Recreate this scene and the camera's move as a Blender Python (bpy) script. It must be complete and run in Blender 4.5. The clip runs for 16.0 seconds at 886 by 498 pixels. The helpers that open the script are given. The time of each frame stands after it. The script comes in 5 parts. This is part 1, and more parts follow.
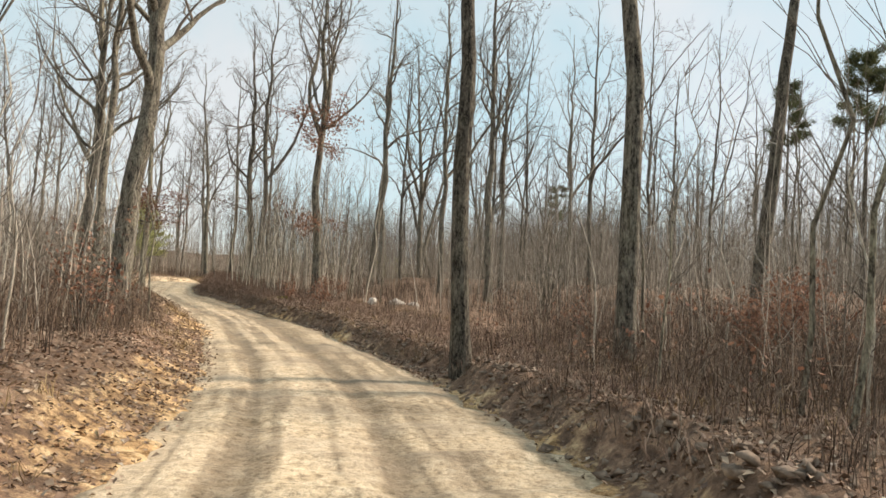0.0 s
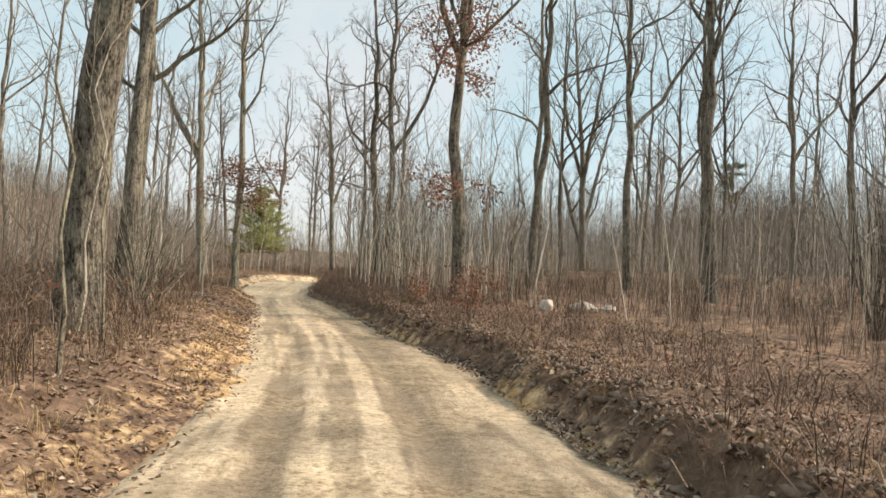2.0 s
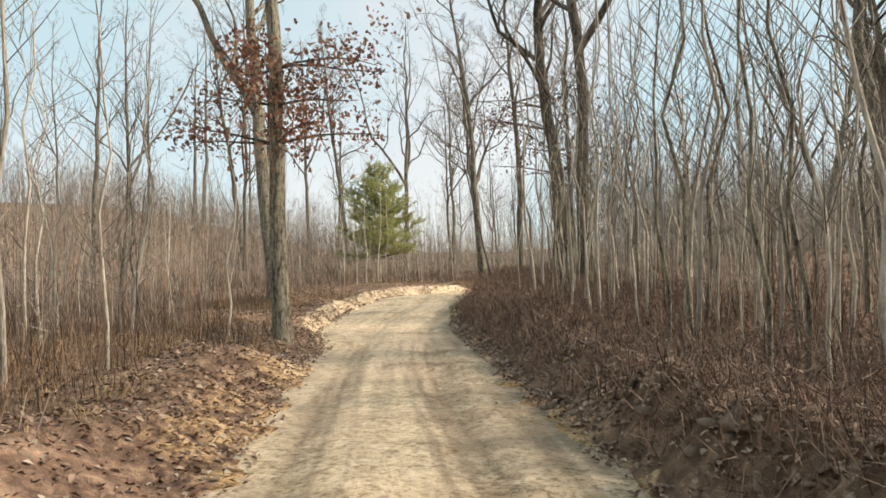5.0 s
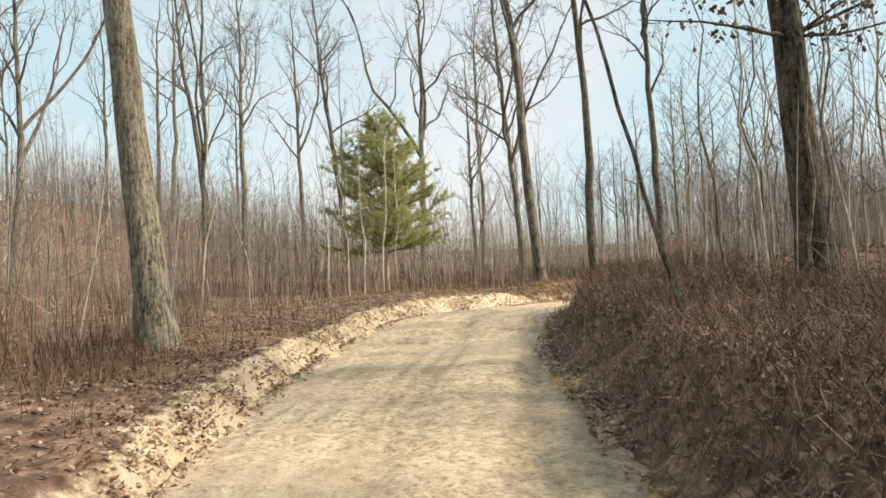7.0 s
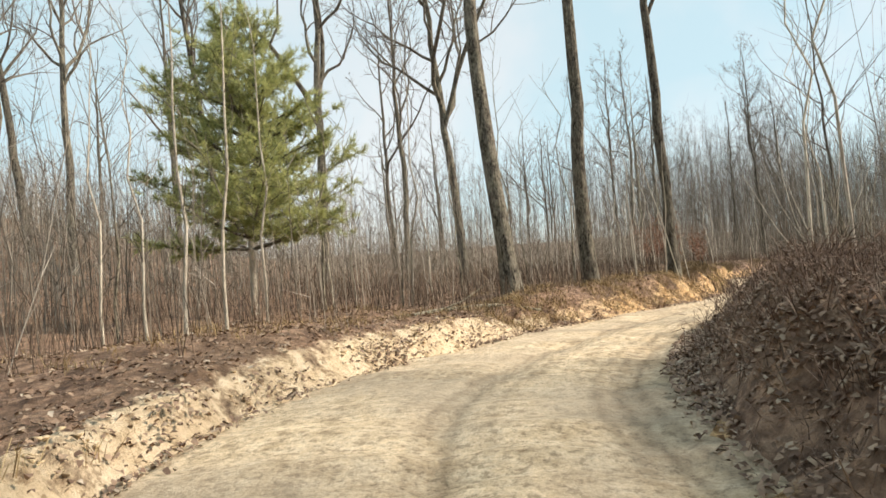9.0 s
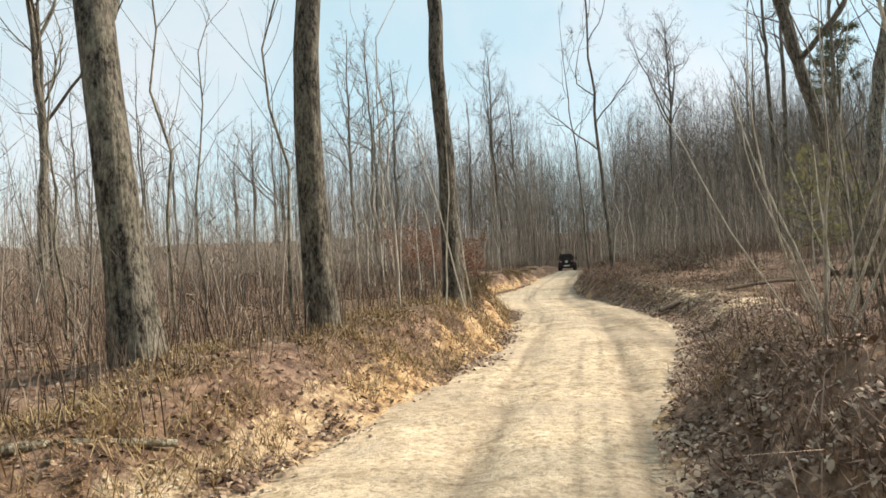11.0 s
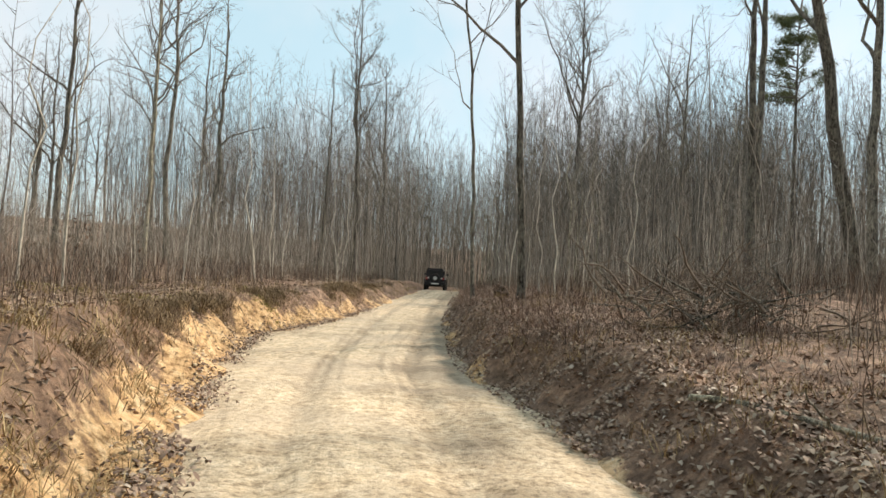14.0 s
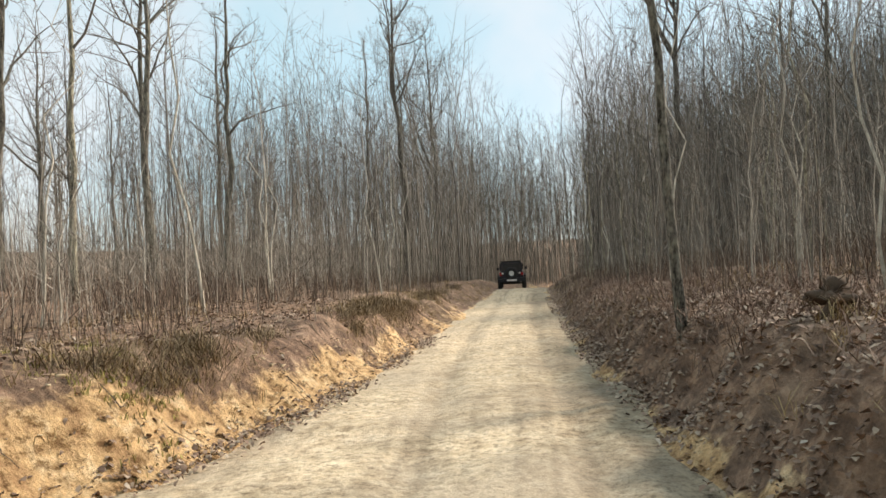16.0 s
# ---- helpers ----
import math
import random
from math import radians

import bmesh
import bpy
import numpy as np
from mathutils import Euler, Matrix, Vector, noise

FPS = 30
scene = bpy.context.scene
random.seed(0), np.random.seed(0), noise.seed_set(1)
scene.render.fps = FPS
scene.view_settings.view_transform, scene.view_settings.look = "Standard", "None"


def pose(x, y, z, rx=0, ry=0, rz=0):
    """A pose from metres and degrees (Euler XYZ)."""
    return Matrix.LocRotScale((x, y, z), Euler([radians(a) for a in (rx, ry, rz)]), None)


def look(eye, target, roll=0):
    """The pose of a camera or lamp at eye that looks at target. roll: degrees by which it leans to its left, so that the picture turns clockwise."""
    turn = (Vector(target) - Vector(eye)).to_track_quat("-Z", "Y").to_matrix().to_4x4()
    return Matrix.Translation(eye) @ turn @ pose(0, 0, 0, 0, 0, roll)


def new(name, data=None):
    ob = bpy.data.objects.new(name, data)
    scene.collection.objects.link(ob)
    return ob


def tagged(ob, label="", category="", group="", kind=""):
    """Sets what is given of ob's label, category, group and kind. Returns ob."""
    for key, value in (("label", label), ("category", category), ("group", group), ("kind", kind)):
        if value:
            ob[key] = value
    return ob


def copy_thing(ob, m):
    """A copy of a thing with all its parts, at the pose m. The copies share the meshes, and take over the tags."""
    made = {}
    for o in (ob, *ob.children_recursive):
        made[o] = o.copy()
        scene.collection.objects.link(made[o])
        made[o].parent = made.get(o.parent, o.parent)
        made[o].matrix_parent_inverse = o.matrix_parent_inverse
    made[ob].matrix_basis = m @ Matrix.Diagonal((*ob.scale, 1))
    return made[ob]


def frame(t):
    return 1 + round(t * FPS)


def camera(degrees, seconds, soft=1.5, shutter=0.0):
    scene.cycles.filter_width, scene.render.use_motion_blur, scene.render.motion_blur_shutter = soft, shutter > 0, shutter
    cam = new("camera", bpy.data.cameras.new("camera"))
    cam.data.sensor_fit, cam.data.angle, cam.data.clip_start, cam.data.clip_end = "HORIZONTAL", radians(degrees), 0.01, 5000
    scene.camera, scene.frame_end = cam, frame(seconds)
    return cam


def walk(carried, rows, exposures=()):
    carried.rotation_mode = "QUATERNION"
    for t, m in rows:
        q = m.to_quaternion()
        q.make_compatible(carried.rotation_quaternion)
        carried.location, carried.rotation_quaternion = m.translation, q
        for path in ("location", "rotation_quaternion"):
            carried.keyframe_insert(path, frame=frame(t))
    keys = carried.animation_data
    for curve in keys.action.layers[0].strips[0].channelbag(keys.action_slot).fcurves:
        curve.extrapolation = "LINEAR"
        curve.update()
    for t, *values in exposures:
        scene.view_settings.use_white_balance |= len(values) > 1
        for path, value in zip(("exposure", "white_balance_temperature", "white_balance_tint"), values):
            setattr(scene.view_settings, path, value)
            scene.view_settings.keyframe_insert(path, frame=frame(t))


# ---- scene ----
# ---------------------------------------------------------------- camera
cam = camera(62.4, 16.0, soft=1.6)

# seconds, x, y, z, heading to the left, pitch up, lean to the left
ROWS = [
    (0, 0.00, 0.00, 1.70, -0.00, 3.48, 3.48),
    (0.5, -0.39, 3.32, 1.69, 2.61, 3.40, 4.26),
    (1, -0.85, 6.54, 1.69, 5.45, 3.15, 4.46),
    (1.5, -1.51, 9.65, 1.68, 8.09, 2.88, 3.78),
    (2, -2.25, 12.79, 1.65, 10.79, 2.68, 2.72),
    (2.5, -3.12, 15.84, 1.66, 13.34, 2.63, 1.48),
    (3, -4.18, 19.02, 1.69, 15.70, 2.69, 0.56),
    (3.5, -5.28, 22.10, 1.76, 17.85, 2.70, -0.59),
    (4, -6.47, 25.18, 1.83, 19.70, 2.69, -0.87),
    (4.5, -7.85, 28.49, 1.91, 21.14, 2.59, -1.50),
    (4.7, -8.45, 29.84, 1.95, 21.52, 2.48, -1.65),
    (6.8, -15.62, 44.56, 2.27, 22.71, 2.31, -3.29),
    (7, -16.17, 45.74, 2.27, 22.75, 2.38, -3.12),
    (7.5, -17.56, 48.86, 2.24, 22.74, 2.52, -3.81),
    (8, -18.85, 51.83, 2.28, 21.98, 2.59, -4.47),
    (8.2, -19.33, 52.98, 2.28, 21.37, 2.69, -4.70),
    (10.3, -22.17, 64.19, 2.96, 2.50, 0.84, -3.98),
    (10.5, -22.16, 65.18, 2.97, 0.51, 0.82, -4.03),
    (11, -21.84, 68.30, 2.90, -4.71, 0.77, -3.21),
    (11.5, -21.23, 71.47, 2.86, -9.50, 0.78, -1.34),
    (12, -20.48, 74.39, 2.83, -13.43, 0.94, 0.29),
    (12.5, -19.46, 77.56, 2.79, -15.98, 1.20, 1.56),
    (13, -18.48, 80.72, 2.76, -16.95, 1.36, 2.77),
    (13.5, -17.65, 83.96, 2.69, -16.41, 1.51, 3.25),
    (14, -16.99, 87.06, 2.65, -14.65, 1.57, 2.75),
    (14.5, -16.47, 90.28, 2.63, -12.59, 1.56, 1.72),
    (15, -15.99, 93.45, 2.62, -10.99, 1.56, 0.18),
    (15.5, -15.47, 96.74, 2.60, -10.18, 1.48, -1.27),
    (16, -14.88, 99.89, 2.53, -10.19, 1.36, -2.79),
]


def aim(x, y, z, yaw, pitch, roll):
    a, b = radians(yaw), radians(pitch)
    way = Vector((-math.sin(a) * math.cos(b), math.cos(a) * math.cos(b), math.sin(b)))
    eye = Vector((x, y, z))
    return look(eye, eye + way * 10, roll)


walk(cam, [(r[0], aim(*r[1:])) for r in ROWS], [(0, -0.20, 6800, 17.5), (4.5, -0.13, 6800, 17.5), (8.2, -0.09, 6750, 16), (10.3, -0.13, 6500, 14.5), (16, -0.10, 6500, 15)])

# ---------------------------------------------------------------- light
SUN_AZ, SUN_EL = 71.0, 34.0  # degrees to the right of +y, above the horizon
world = bpy.data.worlds.new("world")
scene.world = world
world.use_nodes = True
wn = world.node_tree
sky = wn.nodes.new("ShaderNodeTexSky")
sky.sky_type = "NISHITA"
sky.sun_disc = False
sky.sun_elevation, sky.sun_rotation = radians(SUN_EL), radians(SUN_AZ)
sky.air_density, sky.dust_density, sky.ozone_density = 1.0, 1.0, 1.5
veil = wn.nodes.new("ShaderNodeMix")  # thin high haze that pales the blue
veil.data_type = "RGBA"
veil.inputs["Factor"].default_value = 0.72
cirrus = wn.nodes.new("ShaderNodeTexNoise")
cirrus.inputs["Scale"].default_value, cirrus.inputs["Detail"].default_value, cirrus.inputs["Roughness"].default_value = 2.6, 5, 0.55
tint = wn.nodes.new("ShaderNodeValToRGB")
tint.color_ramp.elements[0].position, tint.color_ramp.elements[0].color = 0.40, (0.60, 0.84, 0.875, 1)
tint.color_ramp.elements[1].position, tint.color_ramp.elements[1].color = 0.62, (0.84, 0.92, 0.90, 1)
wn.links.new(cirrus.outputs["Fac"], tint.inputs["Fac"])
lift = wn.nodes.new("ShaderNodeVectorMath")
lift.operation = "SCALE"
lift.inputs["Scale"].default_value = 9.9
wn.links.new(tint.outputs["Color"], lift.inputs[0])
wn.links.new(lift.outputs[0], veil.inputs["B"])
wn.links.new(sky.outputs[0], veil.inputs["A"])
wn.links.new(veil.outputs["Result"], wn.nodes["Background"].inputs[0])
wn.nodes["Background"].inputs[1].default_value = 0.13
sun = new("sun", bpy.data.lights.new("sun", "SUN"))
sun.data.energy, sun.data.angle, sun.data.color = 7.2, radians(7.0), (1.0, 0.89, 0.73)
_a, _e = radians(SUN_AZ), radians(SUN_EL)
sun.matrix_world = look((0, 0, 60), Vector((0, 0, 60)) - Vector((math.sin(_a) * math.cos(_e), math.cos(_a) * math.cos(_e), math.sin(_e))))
scene.view_settings.exposure = 0.0


# ---------------------------------------------------------------- materials
def material(name, rough=0.9):
    m = bpy.data.materials.new(name)
    m.use_nodes = True
    nt = m.node_tree
    b = nt.nodes["Principled BSDF"]
    b.inputs["Roughness"].default_value = rough
    b.inputs["Specular IOR Level"].default_value = 0.25
    return m, nt, b


def node(nt, kind, **sets):
    n = nt.nodes.new("ShaderNode" + kind)
    for k, v in sets.items():
        n.inputs[k].default_value = v
    return n


def coords(nt, scale=(1, 1, 1)):
    c = nt.nodes.new("ShaderNodeTexCoord")
    mp = nt.nodes.new("ShaderNodeMapping")
    mp.inputs["Scale"].default_value = scale
    nt.links.new(c.outputs["Object"], mp.inputs["Vector"])
    return mp.outputs["Vector"]


def ramp(nt, fac, stops):
    r = nt.nodes.new("ShaderNodeValToRGB")
    while len(r.color_ramp.elements) < len(stops):
        r.color_ramp.elements.new(0.5)
    for e, (p, c) in zip(r.color_ramp.elements, stops):
        e.position, e.color = p, (*c, 1)
    nt.links.new(fac, r.inputs["Fac"])
    return r.outputs["Color"]


def mix(nt, fac, a, b, how="MIX"):
    n = nt.nodes.new("ShaderNodeMix")
    n.data_type, n.blend_type = "RGBA", how
    for sock, v in ((n.inputs["Factor"], fac), (n.inputs["A"], a), (n.inputs["B"], b)):
        if isinstance(v, (int, float)):
            sock.default_value = v
        elif isinstance(v, tuple):
            sock.default_value = (*v, 1)
        else:
            nt.links.new(v, sock)
    return n.outputs["Result"]


def bump(nt, b, height, strength, distance):
    n = node(nt, "Bump", Strength=strength, Distance=distance)
    nt.links.new(height, n.inputs["Height"])
    nt.links.new(n.outputs[0], b.inputs["Normal"])


def noise_tex(nt, vec, scale, detail=5, rough=0.6):
    n = node(nt, "TexNoise", Scale=scale, Detail=detail, Roughness=rough)
    nt.links.new(vec, n.inputs["Vector"])
    return n.outputs["Fac"]


def bark(name, dark, light, lichen):
    m, nt, b = material(name, 0.95)
    v = coords(nt, (1, 1, 0.16))
    furrow = noise_tex(nt, v, 13, 7, 0.68)
    v2 = coords(nt)
    patch = noise_tex(nt, coords(nt, (1, 1, 0.6)), 3.2, 6, 0.7)
    fine = noise_tex(nt, v2, 60, 3)
    c = ramp(nt, furrow, [(0.455, dark), (0.545, light)])
    c = mix(nt, ramp(nt, patch, [(0.49, (0, 0, 0)), (0.55, (0.75, 0.75, 0.75))]), c, mix(nt, 1.0, lichen, ramp(nt, furrow, [(0.42, (0.35, 0.34, 0.3)), (0.56, (1, 1, 1))]), "MULTIPLY"))
    flake = noise_tex(nt, coords(nt, (1, 1, 0.45)), 24, 5, 0.75)
    c = mix(nt, 0.4, c, ramp(nt, flake, [(0.46, dark), (0.52, light), (0.58, lichen)]))
    c = mix(nt, 0.12, c, ramp(nt, fine, [(0.42, dark), (0.58, light)]))
    info = nt.nodes.new("ShaderNodeObjectInfo")
    tone = ramp(nt, info.outputs["Random"], [(0, (0.8, 0.78, 0.76)), (1, (1.12, 1.1, 1.05))])
    c = mix(nt, 1.0, c, tone, "MULTIPLY")
    nt.links.new(c, b.inputs["Base Color"])
    bump(nt, b, furrow, 1.0, 0.10)
    return m


def island(name, stops, rough=0.9, sheen=0.0):
    """A material whose colour varies from piece to piece of one mesh."""
    m, nt, b = material(name, rough)
    g = nt.nodes.new("ShaderNodeNewGeometry")
    c = ramp(nt, g.outputs["Random Per Island"], stops)
    f = noise_tex(nt, coords(nt), 9, 3)
    c = mix(nt, 1.0, c, ramp(nt, f, [(0.25, (0.72, 0.72, 0.72)), (0.75, (1.15, 1.13, 1.1))]), "MULTIPLY")
    nt.links.new(c, b.inputs["Base Color"])
    return m


def leafy(name, stops, glow):
    """Thin leaves or needles that let part of the light through."""
    m = island(name, stops, 0.65)
    nt = m.node_tree
    b, out = nt.nodes["Principled BSDF"], nt.nodes["Material Output"]
    tr, mx = nt.nodes.new("ShaderNodeBsdfTranslucent"), nt.nodes.new("ShaderNodeMixShader")
    mx.inputs["Fac"].default_value = glow
    nt.links.new(b.inputs["Base Color"].links[0].from_socket, tr.inputs["Color"])
    nt.links.new(b.outputs[0], mx.inputs[1])
    nt.links.new(tr.outputs[0], mx.inputs[2])
    nt.links.new(mx.outputs[0], out.inputs["Surface"])
    return m


def plain(name, colour, rough=0.6, metal=0.0, vary=0.15, scale=6.0):
    m, nt, b = material(name, rough)
    f = noise_tex(nt, coords(nt), scale, 5)
    lo, hi = tuple(c * (1 - vary) for c in colour), tuple(min(1, c * (1 + vary)) for c in colour)
    nt.links.new(ramp(nt, f, [(0.3, lo), (0.7, hi)]), b.inputs["Base Color"])
    b.inputs["Metallic"].default_value = metal
    return m


BARK = bark("bark_grey_oak", (0.012, 0.0105, 0.009), (0.25, 0.228, 0.19), (0.42, 0.41, 0.325))
BARK_DARK = bark("bark_dark", (0.009, 0.008, 0.007), (0.17, 0.154, 0.128), (0.32, 0.305, 0.245))
BARK_PALE = bark("bark_pale", (0.05, 0.044, 0.033), (0.43, 0.395, 0.31), (0.52, 0.51, 0.38))
STEM_PALE = bark("pale_young_bark", (0.40, 0.365, 0.30), (0.74, 0.695, 0.59), (0.80, 0.765, 0.67))
TWIG = island("twigs", [(0, (0.0837, 0.0718, 0.0607)), (0.5, (0.16, 0.142, 0.119)), (1, (0.252, 0.229, 0.19))])
POLE = island("slim_tree_bark", [(0, (0.0702, 0.063, 0.054)), (0.5, (0.158, 0.144, 0.122)), (1, (0.306, 0.284, 0.243))])
STEM = island("sapling_stems", [(0, (0.0986, 0.0845, 0.0695)), (0.45, (0.209, 0.186, 0.152)), (0.8, (0.339, 0.304, 0.253)), (0.93, (0.458, 0.418, 0.352)), (1, (0.651, 0.607, 0.528))])
BRUSH = island("dry_brush", [(0, (0.0546, 0.0374, 0.0281)), (0.45, (0.129, 0.092, 0.0679)), (0.85, (0.234, 0.176, 0.129)), (1, (0.406, 0.335, 0.257))])
BRAMBLE = island("bramble", [(0, (0.095, 0.062, 0.047)), (0.6, (0.225, 0.151, 0.113)), (1, (0.42, 0.315, 0.24))])
SCRUB = island("russet_scrub", [(0, (0.15, 0.095, 0.06)), (0.6, (0.27, 0.175, 0.105)), (1, (0.42, 0.30, 0.185))])
GRASS = island("dead_grass", [(0, (0.20, 0.13, 0.06)), (0.6, (0.36, 0.26, 0.13)), (1, (0.50, 0.40, 0.22))])
LITTER = island("leaf_litter", [(0, (0.126, 0.0809, 0.0577)), (0.35, (0.237, 0.158, 0.112)), (0.75, (0.363, 0.265, 0.186)), (0.95, (0.446, 0.358, 0.265)), (1, (0.539, 0.465, 0.372))], 0.7)
RED_LEAF = leafy("russet_leaves", [(0, (0.14, 0.066, 0.044)), (0.5, (0.29, 0.15, 0.098)), (1, (0.46, 0.28, 0.19))], 0.35)
BROWN_LEAF = leafy("brown_leaves", [(0, (0.07, 0.04, 0.026)), (0.6, (0.15, 0.085, 0.05)), (1, (0.26, 0.16, 0.10))], 0.3)
NEEDLE = leafy("pine_needles", [(0, (0.22, 0.26, 0.11)), (0.5, (0.46, 0.50, 0.21)), (1, (0.70, 0.70, 0.34))], 0.5)
DARK_NEEDLE = leafy("dark_pine_needles", [(0, (0.05, 0.065, 0.03)), (0.5, (0.10, 0.12, 0.055)), (1, (0.17, 0.19, 0.085))], 0.25)
DULL_NEEDLE = leafy("dull_pine_needles", [(0, (0.19, 0.19, 0.07)), (0.5, (0.33, 0.33, 0.12)), (1, (0.48, 0.46, 0.19))], 0.35)
LIP = island("bank_sod", [(0, (0.095, 0.063, 0.036)), (0.5, (0.21, 0.15, 0.086)), (1, (0.39, 0.30, 0.18))])
MOSS = island("moss", [(0, (0.13, 0.115, 0.035)), (0.6, (0.28, 0.245, 0.07)), (1, (0.42, 0.38, 0.13))])
SAND = plain("loose_sand", (0.60, 0.47, 0.30), 0.95, 0, 0.4, 14)
PEAT = plain("peaty_soil", (0.10, 0.072, 0.05), 0.95, 0, 0.6, 9)
CLOD = plain("dark_soil", (0.22, 0.17, 0.128), 0.95, 0, 0.5, 12)
STONE = plain("pale_boulder", (0.62, 0.565, 0.485), 0.85, 0, 0.22, 7)
LOGBARK = plain("weathered_log", (0.17, 0.13, 0.095), 0.9, 0, 0.5, 12)


def ground_material():
    m, nt, b = material("forest_floor", 0.95)
    v = coords(nt)
    big, mid, fine = noise_tex(nt, v, 0.35, 4), noise_tex(nt, v, 3.2, 6, 0.7), noise_tex(nt, v, 26, 5, 0.7)
    leaf = nt.nodes.new("ShaderNodeTexVoronoi")
    leaf.inputs["Scale"].default_value = 16
    nt.links.new(v, leaf.inputs["Vector"])
    soil = ramp(nt, mid, [(0.34, (0.082, 0.054, 0.04)), (0.5, (0.22, 0.146, 0.105)), (0.66, (0.40, 0.285, 0.207))])
    soil = mix(nt, 0.45, soil, mix(nt, 1.0, soil, ramp(nt, leaf.outputs["Color"], [(0.1, (0.5, 0.45, 0.4)), (0.9, (1.9, 1.75, 1.5))]), "MULTIPLY"))
    soil = mix(nt, ramp(nt, big, [(0.4, (0, 0, 0)), (0.7, (0.5, 0.5, 0.5))]), soil, (0.16, 0.112, 0.068))
    sand = ramp(nt, mid, [(0.36, (0.40, 0.255, 0.135)), (0.5, (0.64, 0.445, 0.24)), (0.64, (0.78, 0.61, 0.39))])
    sand = mix(nt, 1.0, sand, ramp(nt, fine, [(0.3, (0.78, 0.76, 0.72)), (0.7, (1.08, 1.06, 1.04))]), "MULTIPLY")
    # dark blotches painted into the sand as shade in small hollows
    hollow_shade = noise_tex(nt, coords(nt, (1, 1, 1.6)), 5.5, 6, 0.72)
    sand = mix(nt, 1.0, sand, ramp(nt, hollow_shade, [(0.40, (0.40, 0.34, 0.27)), (0.47, (0.88, 0.86, 0.82)), (0.56, (1.08, 1.05, 1.0))]), "MULTIPLY")
    at = nt.nodes.new("ShaderNodeAttribute")
    at.attribute_name = "sand"
    edge = nt.nodes.new("ShaderNodeMath")
    edge.operation = "ADD"
    nt.links.new(at.outputs["Fac"], edge.inputs[0])
    nt.links.new(mid, edge.inputs[1])
    pale = nt.nodes.new("ShaderNodeAttribute")
    pale.attribute_name = "pale"
    fresh = ramp(nt, mid, [(0.36, (0.50, 0.385, 0.25)), (0.5, (0.70, 0.565, 0.385)), (0.64, (0.82, 0.70, 0.52))])
    # same painted hollow shade, weaker on the pale sand
    fresh = mix(nt, 1.0, fresh, ramp(nt, hollow_shade, [(0.38, (0.5, 0.45, 0.4)), (0.45, (0.95, 0.94, 0.92))]), "MULTIPLY")
    sand = mix(nt, pale.outputs["Fac"], sand, fresh)
    k = ramp(nt, edge.outputs[0], [(0.78, (0, 0, 0)), (0.98, (1, 1, 1))])
    c = mix(nt, k, soil, sand)
    nt.links.new(c, b.inputs["Base Color"])
    bump(nt, b, mix(nt, 0.4, mid, fine), 0.9, 0.12)
    return m


def road_material():
    m, nt, b = material("packed_sand_road", 0.92)
    v = coords(nt)
    big, mid, fine = noise_tex(nt, v, 0.5, 5, 0.6), noise_tex(nt, v, 4.5, 6, 0.65), noise_tex(nt, v, 40, 4, 0.7)
    blot = noise_tex(nt, v, 13, 5, 0.7)
    c = ramp(nt, mid, [(0.34, (0.49, 0.38, 0.245)), (0.5, (0.67, 0.54, 0.37)), (0.66, (0.80, 0.675, 0.49))])
    c = mix(nt, 1.0, c, ramp(nt, blot, [(0.39, (0.56, 0.54, 0.51)), (0.47, (0.95, 0.95, 0.95)), (0.58, (1.12, 1.12, 1.10))]), "MULTIPLY")
    c = mix(nt, ramp(nt, big, [(0.42, (0, 0, 0)), (0.62, (0.6, 0.6, 0.6))]), c, (0.50, 0.415, 0.31))
    c = mix(nt, 1.0, c, ramp(nt, fine, [(0.28, (0.72, 0.70, 0.67)), (0.6, (1.04, 1.03, 1.02))]), "MULTIPLY")
    # greyer in the ruts and tread lines, and over the right half
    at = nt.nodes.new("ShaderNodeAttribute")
    at.attribute_name = "wear_tone"
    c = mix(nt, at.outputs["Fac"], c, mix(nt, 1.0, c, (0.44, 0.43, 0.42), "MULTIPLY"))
    grit = node(nt, "TexVoronoi", Scale=22)
    nt.links.new(v, grit.inputs["Vector"])
    c = mix(nt, 1.0, c, ramp(nt, grit.outputs["Distance"], [(0.06, (0.55, 0.53, 0.5)), (0.16, (1, 1, 1))]), "MULTIPLY")
    nt.links.new(c, b.inputs["Base Color"])
    bump(nt, b, mix(nt, 0.5, mid, blot), 0.8, 0.05)
    return m


GROUND, ROAD = ground_material(), road_material()


# ---------------------------------------------------------------- mesh helpers
def mesh_data(name, verts, faces, mat, smooth=False):
    me = bpy.data.meshes.new(name)
    verts, faces = np.asarray(verts, np.float32), np.asarray(faces, np.int32)
    me.vertices.add(len(verts))
    me.vertices.foreach_set("co", verts.ravel())
    me.loops.add(faces.size)
    me.polygons.add(len(faces))
    me.polygons.foreach_set("loop_start", np.arange(0, faces.size, faces.shape[1], dtype=np.int32))
    me.polygons.foreach_set("vertices", faces.ravel())
    if smooth:
        me.polygons.foreach_set("use_smooth", np.ones(len(faces), bool))
    me.materials.append(mat)
    me.update(calc_edges=True)
    return me


def group_thing(name, place=None, **tags):
    ob = new(name)
    ob.empty_display_size = 0.2
    if place is not None:
        ob.matrix_world = place
    return tagged(ob, **tags)


def child(name, data, parent, label=""):
    ob = new(name, data)
    ob.parent = parent
    return tagged(ob, label)


